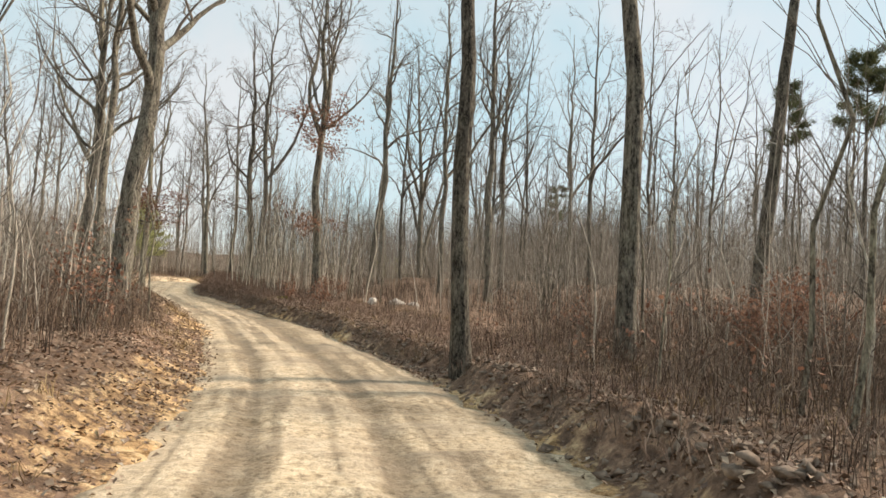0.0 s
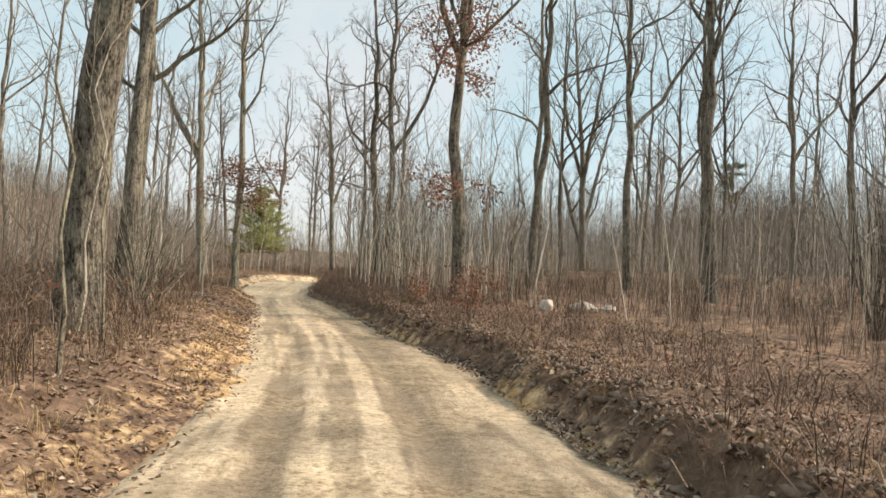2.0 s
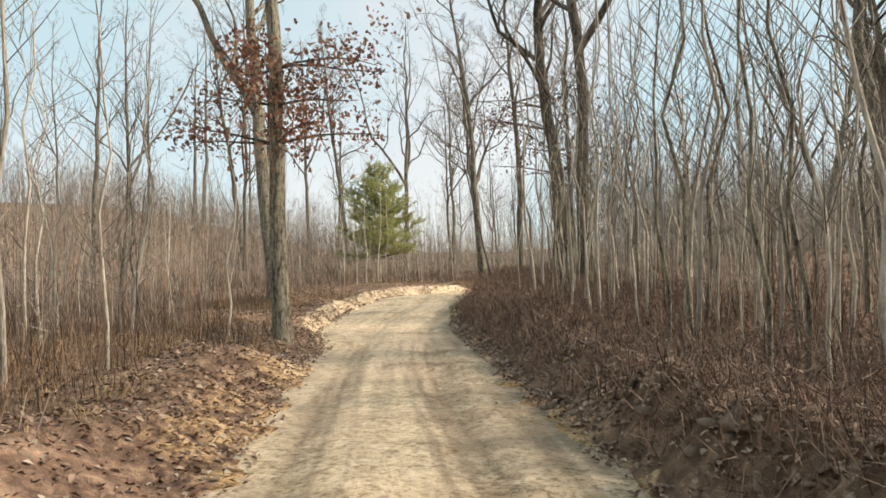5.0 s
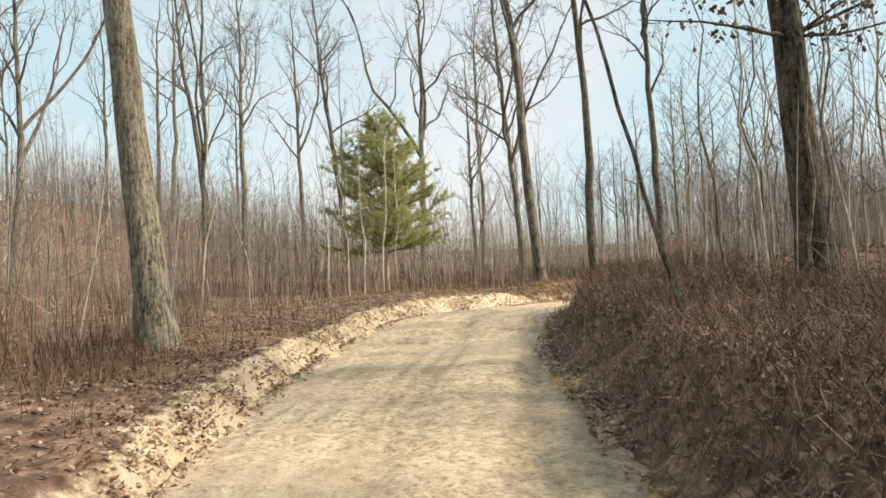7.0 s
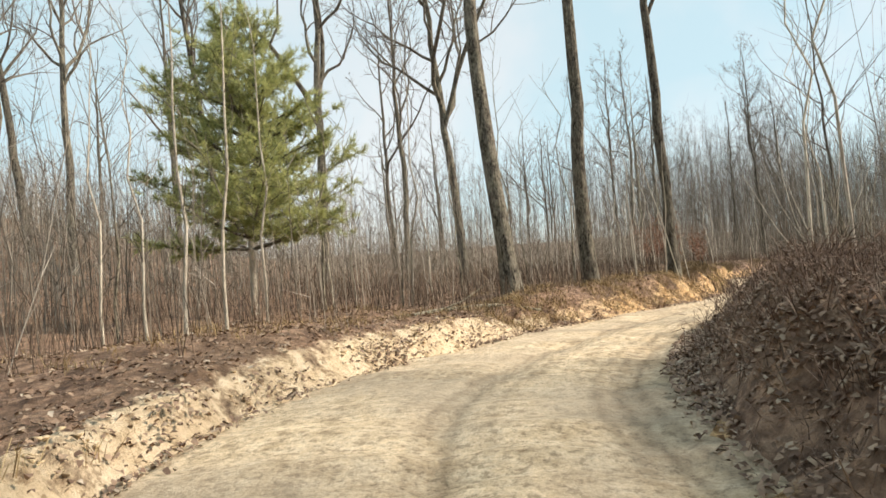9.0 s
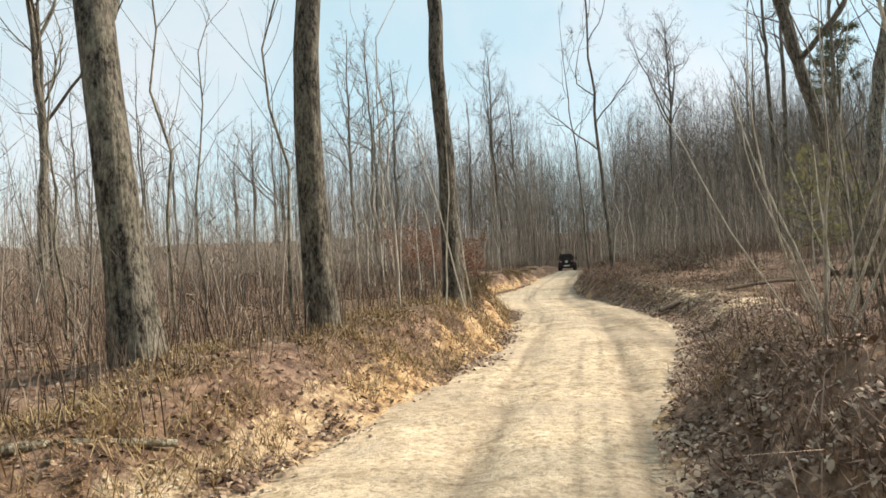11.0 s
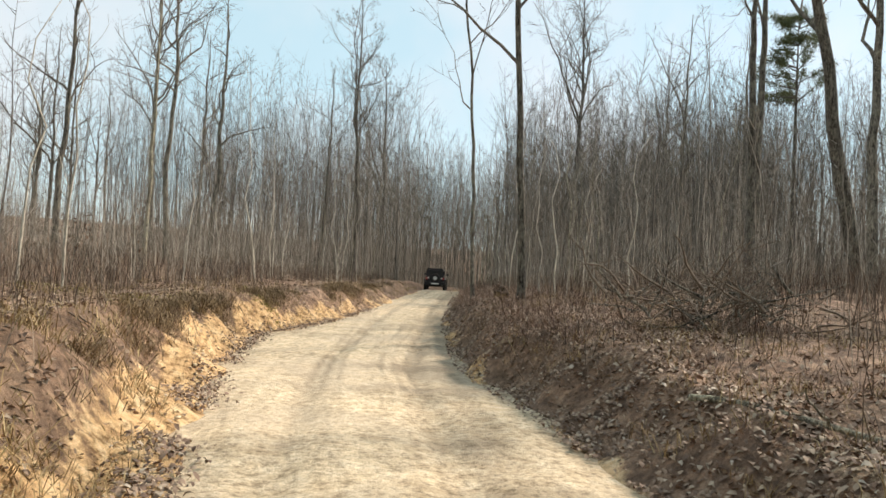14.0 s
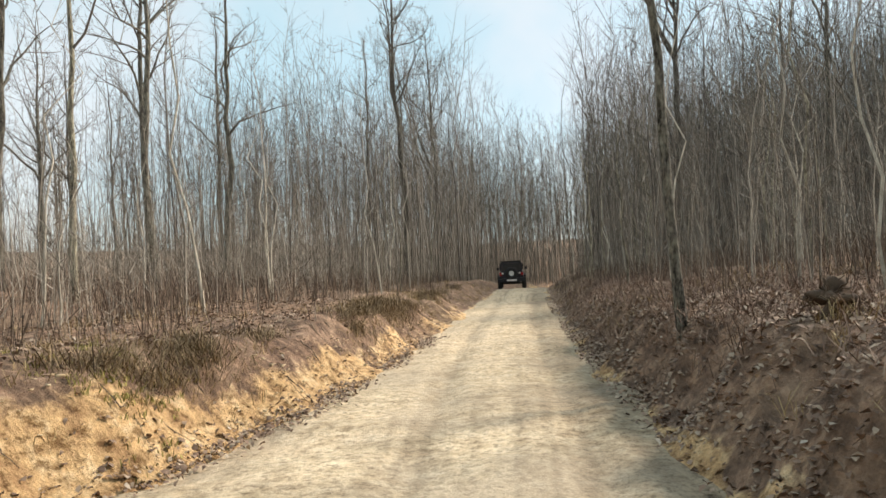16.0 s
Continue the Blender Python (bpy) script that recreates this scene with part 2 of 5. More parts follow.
def bm_part(name, bm, mat, parent, label="", smooth=False):
    me = bpy.data.meshes.new(name)
    bm.to_mesh(me)
    bm.free()
    me.materials.append(mat)
    if smooth:
        me.polygons.foreach_set("use_smooth", np.ones(len(me.polygons), bool))
    return child(name, me, parent, label)


def tube(pts, radii, sides):
    """One tapered tube along pts, as verts and quads."""
    pts, radii = np.asarray(pts, float), np.asarray(radii, float)
    n = len(pts)
    d = np.gradient(pts, axis=0)
    d /= np.linalg.norm(d, axis=1)[:, None] + 1e-9
    ref = np.where(np.abs(d[:, 2:3]) > 0.95, np.array([[1.0, 0, 0]]), np.array([[0, 0, 1.0]]))
    if abs(d[0, 2]) > 0.6:
        ref = np.tile(np.array([[1.0, 0, 0]]), (n, 1))
    u = np.cross(ref, d)
    u /= np.linalg.norm(u, axis=1)[:, None] + 1e-9
    w = np.cross(d, u)
    a = np.arange(sides) * 2 * math.pi / sides
    ring = u[:, None, :] * np.cos(a)[None, :, None] + w[:, None, :] * np.sin(a)[None, :, None]
    v = pts[:, None, :] + ring * (radii[:, None, None] if radii.ndim == 1 else radii[:, :, None])
    i, j = np.meshgrid(np.arange(n - 1), np.arange(sides), indexing="ij")
    k = (j + 1) % sides
    f = np.stack([i * sides + j, i * sides + k, (i + 1) * sides + k, (i + 1) * sides + j], -1).reshape(-1, 4)
    return v.reshape(-1, 3), f


def join(pieces):
    vs, fs, n = [], [], 0
    for v, f in pieces:
        vs.append(v)
        fs.append(f + n)
        n += len(v)
    return np.concatenate(vs), np.concatenate(fs)


_tab = np.random.default_rng(7).random((256, 256))


def vnoise(x, y, size):
    """Smooth value noise, 0 to 1."""
    x, y = np.asarray(x) / size + 1000.3, np.asarray(y) / size + 1000.7
    i, j = np.floor(x).astype(int), np.floor(y).astype(int)
    a, b = x - i, y - j
    a, b = a * a * (3 - 2 * a), b * b * (3 - 2 * b)
    g = lambda p, q: _tab[p % 256, q % 256]
    return (g(i, j) * (1 - a) + g(i + 1, j) * a) * (1 - b) + (g(i, j + 1) * (1 - a) + g(i + 1, j + 1) * a) * b


def step(x):
    x = np.clip(x, 0, 1)
    return x * x * (3 - 2 * x)


# ---------------------------------------------------------------- the plan: road line, edges, heights
LINE = [(1.0, -40), (0.9, -20), (0.5, -8)] + [(r[1], r[2]) for r in ROWS if r[0] not in (4.7, 7.0, 8.2, 10.5)] + \
    [(-11.9, 112), (-7.2, 128), (-1.7, 145.5), (4.5, 163), (15, 184), (34, 200), (62, 208)]
LINE_Z = [0, 0, 0] + [r[3] - 1.70 for r in ROWS if r[0] not in (4.7, 7.0, 8.2, 10.5)] + [0.84, 0.84, 0.85, 0.05, -0.9, -1.6, -2.0]
_p = np.array(LINE, float)
_l = np.r_[0, np.cumsum(np.linalg.norm(np.diff(_p, axis=0), axis=1))]
S0 = _l[3]
ARC = np.arange(0, _l[-1], 0.4)
CX, CY, CZ = np.interp(ARC, _l, _p[:, 0]), np.interp(ARC, _l, _p[:, 1]), np.interp(ARC, _l, LINE_Z)
_k = np.hanning(17)
_k /= _k.sum()
for _c in (CX, CY, CZ):
    _c[8:-8] = np.convolve(_c, _k, "valid")
ARC = ARC - S0  # 0 where the shot begins
TX, TY = np.gradient(CX), np.gradient(CY)
_n = np.hypot(TX, TY)
TX, TY = TX / _n, TY / _n
EDGE_S = [-45, 10, 25, 31, 40, 50, 57, 62, 69, 76, 80, 86, 91, 97, 101, 106, 110, 114, 119, 140, 260]
EDGE_L = [1.8, 1.8, 1.5, 1.6, 1.35, 1.6, 2.7, 3.1, 3.0, 2.5, 2.2, 1.65, 1.55, 1.45, 2.0, 2.7, 3.1, 2.2, 1.7, 1.5, 1.5]
EDGE_R = [2.6, 2.6, 2.4, 1.8, 1.9, 1.7, 1.5, 0.9, 1.3, 0.9, 1.0, 1.8, 2.5, 2.4, 2.1, 1.7, 1.65, 1.6, 1.65, 1.6, 1.6]
#        arc    left: rise, width, slope; right: rise, width, slope
BANKS = [(-45, 0.55, 1.8, 0.035, 0.55, 1.0, 0.045), (15, 0.55, 1.8, 0.035, 0.50, 0.8, 0.05), (22, 0.5, 1.7, 0.03, 0.36, 0.62, 0.04), (36, 0.45, 1.6, 0.03, 0.42, 0.65, 0.035),
         (50, 0.32, 0.9, 0.02, 0.75, 1.2, 0.04), (66, 0.30, 0.6, 0.015, 0.80, 1.2, 0.035), (78, 0.55, 1.4, 0.02, 0.90, 1.5, 0.05),
         (88, 0.95, 1.3, 0.005, 0.50, 1.2, 0.015), (97, 1.0, 1.4, 0.01, 0.55, 1.2, 0.035), (105, 0.85, 1.1, 0.02, 0.95, 0.95, 0.05),
         (118, 0.80, 1.1, 0.03, 0.95, 0.95, 0.05), (140, 0.6, 1.6, 0.03, 0.6, 1.8, 0.04), (260, 0.5, 2, 0.03, 0.5, 2, 0.03)]
_bk = np.array(BANKS).T


def plan(x, y):
    """Arc along the road, offset to its right, and the road's height there."""
    x, y = np.asarray(x, float).ravel(), np.asarray(y, float).ravel()
    s, d, z = np.empty_like(x), np.empty_like(x), np.empty_like(x)
    for a in range(0, len(x), 4000):
        q = slice(a, a + 4000)
        k = np.argmin((x[q, None] - CX) ** 2 + (y[q, None] - CY) ** 2, axis=1)
        rx, ry = x[q] - CX[k], y[q] - CY[k]
        u = rx * TX[k] + ry * TY[k]
        off = rx * TY[k] - ry * TX[k]
        far = np.hypot(rx, ry)
        s[q], d[q], z[q] = ARC[k] + np.clip(u, -0.3, 0.3), np.where(np.abs(u) < 1, off, np.sign(off + 1e-9) * far), CZ[k]
    return s, d, z


def edges(s):
    return np.interp(s, EDGE_S, EDGE_L), np.interp(s, EDGE_S, EDGE_R)


def outside(x, y):
    """How far a place lies outside the road's edge; also its arc and offset."""
    s, d, z = plan(x, y)
    l, r = edges(s)
    return np.where(d < 0, -d - l, d - r), s, d, z


def ground_z(x, y, bare=False):
    x, y = np.asarray(x, float).ravel(), np.asarray(y, float).ravel()
    e, s, d, z = outside(x, y)
    e = e + (vnoise(x, y, 0.9) - 0.5) * 0.5 + (vnoise(x + 40, y, 0.35) - 0.5) * 0.2
    left = d < 0
    pick = lambda a, b: np.where(left, np.interp(s, _bk[0], _bk[a]), np.interp(s, _bk[0], _bk[b]))
    rise, width, slope = pick(1, 4), pick(2, 5), pick(3, 6)
    rough = vnoise(x, y, 1.3) * 0.22 + vnoise(x, y, 0.45) * 0.10 + vnoise(x, y, 5) * 0.35 - 0.30
    out = np.maximum(e, 0)
    toe = np.where(left, 0.0, 0.22) * step((80 - s) / 8)
    h = rise * step((out - toe) / (width - toe)) + slope * np.minimum(out, 10) + 0.05 * np.clip(out - 10, 0, 35) + rough * step(out / 1.5)
    # low ridge of graded soil along the right edge of the first stretch
    h = h + np.where(~left & (s < 42), 0.12, 0.0) * np.exp(-((out - 0.55) / 0.35) ** 2) * (0.4 + vnoise(x, y, 0.8))
    # loose sand thrown up on the left of the bend
    bend = np.where(left, 1.0, 0.0) * step((s - 46) / 6) * step((80 - s) / 6)
    h = h + bend * (0.14 * np.exp(-((out - 0.55 - 0.5 * (vnoise(x, y, 1.7) - 0.5)) / 0.2) ** 2) * (0.1 + 0.7 * vnoise(x, y, 0.5)) * (0.3 + 1.4 * step((vnoise(x + 20, y, 1.5) - 0.3) / 0.35)) - 0.10 * np.exp(-((out - 0.12) / 0.16) ** 2))
    # worn hollows in the face of the cut bank
    h = h + np.where(left, 1.0, 0.5) * step((s - 80) / 8) * step((150 - s) / 15) * ((vnoise(x, y, 0.55) - 0.5) * 0.30 + (vnoise(x + 9, y, 1.4) - 0.5) * 0.25) * np.exp(-((out / width - 0.7) / 0.45) ** 2)
    # undercut hollows in the shaded bank
    h = h + np.where(~left, 1.0, 0.0) * step((s - 34) / 6) * step((84 - s) / 4) * ((vnoise(x + 5, y, 0.6) - 0.5) * 0.34 + (vnoise(x, y + 7, 1.3) - 0.5) * 0.24) * np.exp(-((out / width - 0.65) / 0.4) ** 2)
    hill = step((np.abs(d) - 35) / 160) * (5 + 9 * vnoise(x, y, 120)) + step((np.abs(d) - 200) / 500) * 25 * vnoise(x, y, 300)
    h = h + 8.5 * step((-d - 14) / 62) * step((s - 25) / 25) * step((125 - s) / 30)
    z = z + (0.8 - z) * step((out - 8) / 30)
    return z + h + hill - np.where(e < 0.0, 0.22 * step(-e / 0.3), 0)


# ---------------------------------------------------------------- ground and road
def stretch(lo, hi, fine, reach):
    core = np.arange(lo, hi, fine)
    grow = np.cumsum(fine * 1.22 ** np.arange(1, 60))
    grow = grow[grow < reach]
    return np.r_[lo - grow[::-1], core, hi + grow]


def build_ground():
    gx, gy = stretch(-42, 14, 0.25, 2500), stretch(-6, 150, 0.32, 2500)
    x, y = np.meshgrid(gx, gy, indexing="ij")
    z = ground_z(x, y)
    n, m = x.shape
    i, j = np.meshgrid(np.arange(n - 1), np.arange(m - 1), indexing="ij")
    f = np.stack([i * m + j, (i + 1) * m + j, (i + 1) * m + j + 1, i * m + j + 1], -1).reshape(-1, 4)
    me = mesh_data("ground", np.c_[x.ravel(), y.ravel(), z], f, GROUND, True)
    e, s, d, _ = outside(x, y)
    left = d < 0
    bank = np.interp(s, [-45, 20, 48, 56, 72, 80, 92, 98, 115, 122, 132, 200], [0.40, 0.38, 0.34, 0.66, 0.62, 0.42, 0.54, 0.68, 0.72, 0.45, 0.2, 0.1])
    reach = np.interp(s, [-45, 46, 52, 75, 90, 104, 120, 150], [1.2, 0.9, 0.62, 0.62, 0.8, 0.62, 0.5, 0.5])
    sand = np.where(left, bank * step(1.6 - e / reach), np.interp(s, [30, 40], [0.30, 0.2]) * step(1 - e / np.interp(s, [30, 40], [0.9, 0.5])))
    sand = np.maximum(sand, np.where(~left, 0.49, 0) * step((s - 84) / 4) * step((99 - s) / 4) * step(1 - np.abs(e - 1.4) / 2.0))
    sand = np.maximum(sand, step(-e / 0.2 + 0.3))
    patchy = 0.62 + 0.75 * vnoise(x.ravel(), y.ravel(), 0.9)
    patchy = np.where(left & (s > 46) & (s < 82), 0.30 + 0.62 * vnoise(x.ravel(), y.ravel(), 0.45) + 0.62 * vnoise(x.ravel() + 11, y.ravel(), 1.6), patchy)
    sand = np.where(e > 0, sand * patchy, sand)
    at = me.attributes.new("sand", "FLOAT", "POINT")
    at.data.foreach_set("value", np.clip(sand, 0, 1).astype(np.float32))
    at = me.attributes.new("pale", "FLOAT", "POINT")  # fresh pale sand thrown out on the bend and on the open ground past it
    pale = np.where(left, step((s - 44) / 4) * step((82 - s) / 6), step((s - 82) / 4) * step((100 - s) / 4) * 0.8)
    at.data.foreach_set("value", pale.astype(np.float32))
    return tagged(new("ground", me), "brown leaf-littered forest floor with bare sandy banks", "ground", kind="structure")


def build_road():
    t = np.arange(-44, 215, 0.22)
    k = np.interp(t, ARC, np.arange(len(ARC)))
    g = lambda a: np.interp(k, np.arange(len(a)), a)
    x0, y0, z0, nx, ny = g(CX), g(CY), g(CZ), g(TY), -g(TX)
    l, r = edges(t)
    u = np.linspace(0, 1, 84)
    d = -(l[:, None] + 0.45) + u[None, :] * (l + r + 0.9)[:, None]
    x, y = x0[:, None] + nx[:, None] * d, y0[:, None] + ny[:, None] * d
    edge = np.minimum(d + l[:, None], r[:, None] - d)
    wander = (vnoise(t, t * 0, 9.0) - 0.5)[:, None] * 0.35
    rut = sum(np.exp(-((d - c - wander) / 0.24) ** 2) for c in (-0.78, 0.78))
    old = np.exp(-((d - 1.35 + wander) / 0.2) ** 2) * 0.6
    along_t = np.broadcast_to(t[:, None], d.shape) + 0.5 * vnoise(x, y, 1.6)
    ripple = np.sin(along_t * 8.2) * step((vnoise(x, y, 6) - 0.35) / 0.3)
    wash = (vnoise(np.broadcast_to(t[:, None], d.shape) * 1.0, d * 0.25, 0.7) - 0.5)
    z = z0[:, None] + 0.035 * step(edge / 0.6) - 0.05 * rut - 0.02 * old + 0.05 * (vnoise(x, y, 0.6) - 0.5) + 0.05 * wash + 0.022 * ripple + 0.06 * (vnoise(x, y, 2.5) - 0.5)
    z = z - 0.12 * step(-edge / 0.4)
    n, m = x.shape
    i, j = np.meshgrid(np.arange(n - 1), np.arange(m - 1), indexing="ij")
    f = np.stack([i * m + j, i * m + j + 1, (i + 1) * m + j + 1, (i + 1) * m + j], -1).reshape(-1, 4)
    me = mesh_data("road", np.c_[x.ravel(), y.ravel(), z.ravel()], f[:, ::-1], ROAD, True)
    at = me.attributes.new("wear_tone", "FLOAT", "POINT")
    wide = np.broadcast_to(t[:, None], d.shape)
    streak = vnoise(wide / 26 + 3, (d - wander) / 1.0, 0.16) * 0.6 + vnoise(wide / 14, (d - wander), 0.09) * 0.4
    worn = np.interp(wide, [-10, 30, 48, 60], [0.8, 0.7, 0.35, 0.25])
    tread = np.interp(wide, [-10, 30, 48, 60], [0.95, 0.8, 0.4, 0.3])
    lines = sum(np.exp(-((d - c - 1.6 * wander - 0.25 * np.sin(wide * 0.21 + c)) / 0.045) ** 2) for c in (-1.05, -0.82, -0.55, 0.35, 0.62, 0.9)) * 0.42 * step((vnoise(x + 7, y, 3.5) - 0.35) / 0.3)
    # worn streaks, ruts and tread lines; also darker from the middle to the right edge
    wear_tone = np.clip(worn * step((streak - 0.5) / 0.14) * (0.35 + 0.8 * vnoise(x, y, 4)) + tread * rut * (0.4 + vnoise(x, y, 3)) + 0.5 * old + np.interp(wide, [-10, 18, 30], [0.3, 0.45, 0.5]) * step((d + 0.1) / 1.5) * (0.35 + 0.8 * vnoise(x, y, 2.6)) + lines + 0.3 * (wash > 0.2), 0, 1)
    at.data.foreach_set("value", wear_tone.ravel().astype(np.float32))
    return tagged(new("road", me), "pale sandy dirt track with tyre ruts and washboard", "road", kind="structure")


build_ground()
build_road()


# ---------------------------------------------------------------- trees
def unit(v):
    return v / (np.linalg.norm(v) + 1e-9)


def bough(rng, start, way, length, points, wander, lift):
    """A crooked line from start along way that bends upwards."""
    p, d, out = np.array(start, float), unit(np.array(way, float)), [np.array(start, float)]
    for _ in range(points - 1):
        d = unit(d + rng.normal(0, wander, 3) + np.array([0, 0, lift]))
        p = p + d * length / (points - 1)
        out.append(p.copy())
    return np.array(out)


def along(pts, t):
    f = t * (len(pts) - 1)
    i = min(int(f), len(pts) - 2)
    return pts[i] + (pts[i + 1] - pts[i]) * (f - i), unit(pts[i + 1] - pts[i])


def slivers(rng, bases, ways, lengths, width, plain_tip=False):
    """Many thin tapering twigs, bent in the middle unless plain_tip."""
    n = len(bases)
    side = np.cross(ways, rng.normal(0, 1, (n, 3)))
    side /= np.linalg.norm(side, axis=1)[:, None] + 1e-9
    side = side * width
    if plain_tip:
        v = np.stack([bases - side, bases + side, bases + ways * lengths[:, None]], 1).reshape(-1, 3)
        k = np.arange(n)[:, None] * 3
        return v, k + np.array([0, 1, 2, 2])
    mid = bases + ways * lengths[:, None] * 0.5 + rng.normal(0, 0.04, (n, 3)) * lengths[:, None]
    tip = bases + ways * lengths[:, None]
    v = np.stack([bases - side, bases + side, mid + side * 0.7, tip, mid - side * 0.7], 1).reshape(-1, 3)
    k = np.arange(n)[:, None] * 5
    f = np.concatenate([k + np.array([0, 1, 2, 4]), k + np.array([4, 2, 3, 3])])[:, :4]
    return v, f


def tree_meshes(seed, height, radius, clear, lean=(0.0, 0.0), forks=0, limbs=14, spread=1.0, fine=1.0, fork_way=None):
    """Trunk with its big limbs, and the crown of boughs and twigs, as two meshes."""
    rng = np.random.default_rng(seed)
    n = 22
    t = np.linspace(0, 1, n)
    off = np.cumsum(rng.normal(0, 0.06, (n, 2)), axis=0) * (height / 20) * step(t * 3)[:, None]
    pts = np.c_[off + np.outer(t * height, lean), t * height]
    rad = radius * np.maximum((1 - t * 0.93), 0.03) ** 0.85 * (1 + 0.24 * np.exp(-t * height / 0.35))
    sides = 14
    fl = 1 + 0.10 * np.sin(np.arange(sides) * 2.3 + seed)[None, :] * np.exp(-t * height / 1.2)[:, None] + rng.normal(0, 0.025, (n, sides))
    wood, twigs = [tube(pts, rad[:, None] * fl, sides)], []
    tips_b, tips_w, tips_l = [], [], []
    mains = []
    for k in range(forks):
        q = clear / height * (0.85 + 0.25 * rng.random())
        p, d = along(pts, q)
        a = rng.random() * 6.28 if fork_way is None else radians(fork_way + 150 * k)
        b = bough(rng, p, (math.cos(a) * 0.6, math.sin(a) * 0.6, 1), height * (0.8 - q * 0.5), 12, 0.14, 0.07)
        r = np.interp(q, t, rad) * 0.78 * np.linspace(1, 0.1, 12)
        wood.append(tube(b, r, 9))
        mains.append((b, r))
    az = rng.random() * 6.28
    bases = [(pts, rad, clear / height, limbs)] + [(b, r, 0.25, limbs // 2) for b, r in mains]
    for bp, br, lo, num in bases:
        for k in range(num):
            q = lo + (0.97 - lo) * (k + rng.random() * 0.8) / num
            p, d = along(bp, q)
            az += 2.4 + rng.normal(0, 0.4)
            up = 0.85 + 0.8 * q + rng.normal(0, 0.18)
            length = (2.2 + height * 0.27 * (1 - q) * rng.uniform(0.7, 1.25)) * spread
            l1 = bough(rng, p, (math.cos(az), math.sin(az), up), length, 9, 0.23, 0.085)
            r1 = min(np.interp(q, np.linspace(0, 1, len(br)), br) * 0.6, 0.024 * length + 0.014) * np.linspace(1, 0.14, 9)
            (wood if r1[0] > 0.05 else twigs).append(tube(l1, r1, 6))
            for m in range(int(7 * fine)):
                q2 = 0.2 + 0.8 * (m + rng.random()) / int(7 * fine)
                p2, d2 = along(l1, min(q2, 0.99))
                w2 = unit(d2 + rng.normal(0, 0.55, 3) + np.array([0, 0, 0.25]))
                len2 = length * 0.42 * (1.15 - q2 * 0.6) * rng.uniform(0.6, 1.2)
                l2 = bough(rng, p2, w2, len2, 5, 0.26, 0.07)
                r2 = max(0.009, np.interp(q2, np.linspace(0, 1, 9), r1) * 0.6) * np.linspace(1, 0.3, 5)
                twigs.append(tube(l2, r2, 4))
                for c in range(int(5 * fine)):
                    p3, d3 = along(l2, min(0.99, 0.2 + 0.8 * rng.random()))
                    w3 = unit(d3 + rng.normal(0, 0.5, 3) + np.array([0, 0, 0.2]))
                    len3 = len2 * rng.uniform(0.3, 0.7)
                    tips_b.append(p3), tips_w.append(w3), tips_l.append(len3)
                    for e in range(3):
                        tips_b.append(p3 + w3 * len3 * rng.uniform(0.2, 0.8))
                        tips_w.append(unit(w3 + rng.normal(0, 0.5, 3))), tips_l.append(len3 * 0.5)
    sv, sf = slivers(rng, np.array(tips_b), np.array(tips_w), np.array(tips_l), 0.0085, True)
    wood = mesh_data("trunk", *join(wood), BARK, True)
    return wood, (join(twigs), (sv, sf)), pts


def crown_mesh(pieces):
    (tv, tf), (sv, sf) = pieces
    sf = sf.copy()
    v = np.concatenate([tv, sv])
    tri = sf[:, 2] == sf[:, 3]
    q = np.concatenate([tf, sf[~tri] + len(tv)])
    t3 = sf[tri][:, :3] + len(tv)
    me = bpy.data.meshes.new("crown")
    me.vertices.add(len(v))
    me.vertices.foreach_set("co", v.astype(np.float32).ravel())
    loops = np.concatenate([q.ravel(), t3.ravel()]).astype(np.int32)
    starts = np.concatenate([np.arange(len(q)) * 4, len(q) * 4 + np.arange(len(t3)) * 3]).astype(np.int32)
    me.loops.add(len(loops))
    me.polygons.add(len(starts))
    me.polygons.foreach_set("loop_start", starts)
    me.polygons.foreach_set("vertices", loops)
    me.materials.append(TWIG)
    me.update(calc_edges=True)
    return me


def leaf_cloud(rng, centres, per, spread, size):
    """Loose leaves hanging round the given centres: lobed blades, folded along the rib."""
    c = np.repeat(np.asarray(centres, float), per, axis=0)
    n = len(c)
    p = c + rng.normal(0, 1, (n, 3)) * np.array(spread)
    a = rng.normal(0, 1, (n, 3)) + np.array([0, 0, -0.5])
    a /= np.linalg.norm(a, axis=1)[:, None]
    b = np.cross(a, rng.normal(0, 1, (n, 3)))
    b /= np.linalg.norm(b, axis=1)[:, None]
    g = np.cross(a, b)
    L = (size * rng.uniform(0.55, 1.3, n))[:, None]
    fold = rng.uniform(0.05, 0.3, n)[:, None]
    rim = [(0.30, 0.26), (0.45, 0.13), (0.68, 0.33), (0.80, 0.14)]  # along the rib, out from it
    side = lambda k: [p + a * L * t + b * L * o * k + g * L * o * fold * 2 for t, o in rim]
    v = np.stack([p, *side(1), p + a * L, *side(-1)[::-1]], 1).reshape(-1, 3)
    k = np.arange(n)[:, None] * 10
    return v, np.concatenate([k + np.array(t) for t in ((0, 1, 9), (1, 2, 8), (1, 8, 9), (2, 3, 7), (2, 7, 8), (3, 4, 6), (3, 6, 7), (4, 5, 6))])


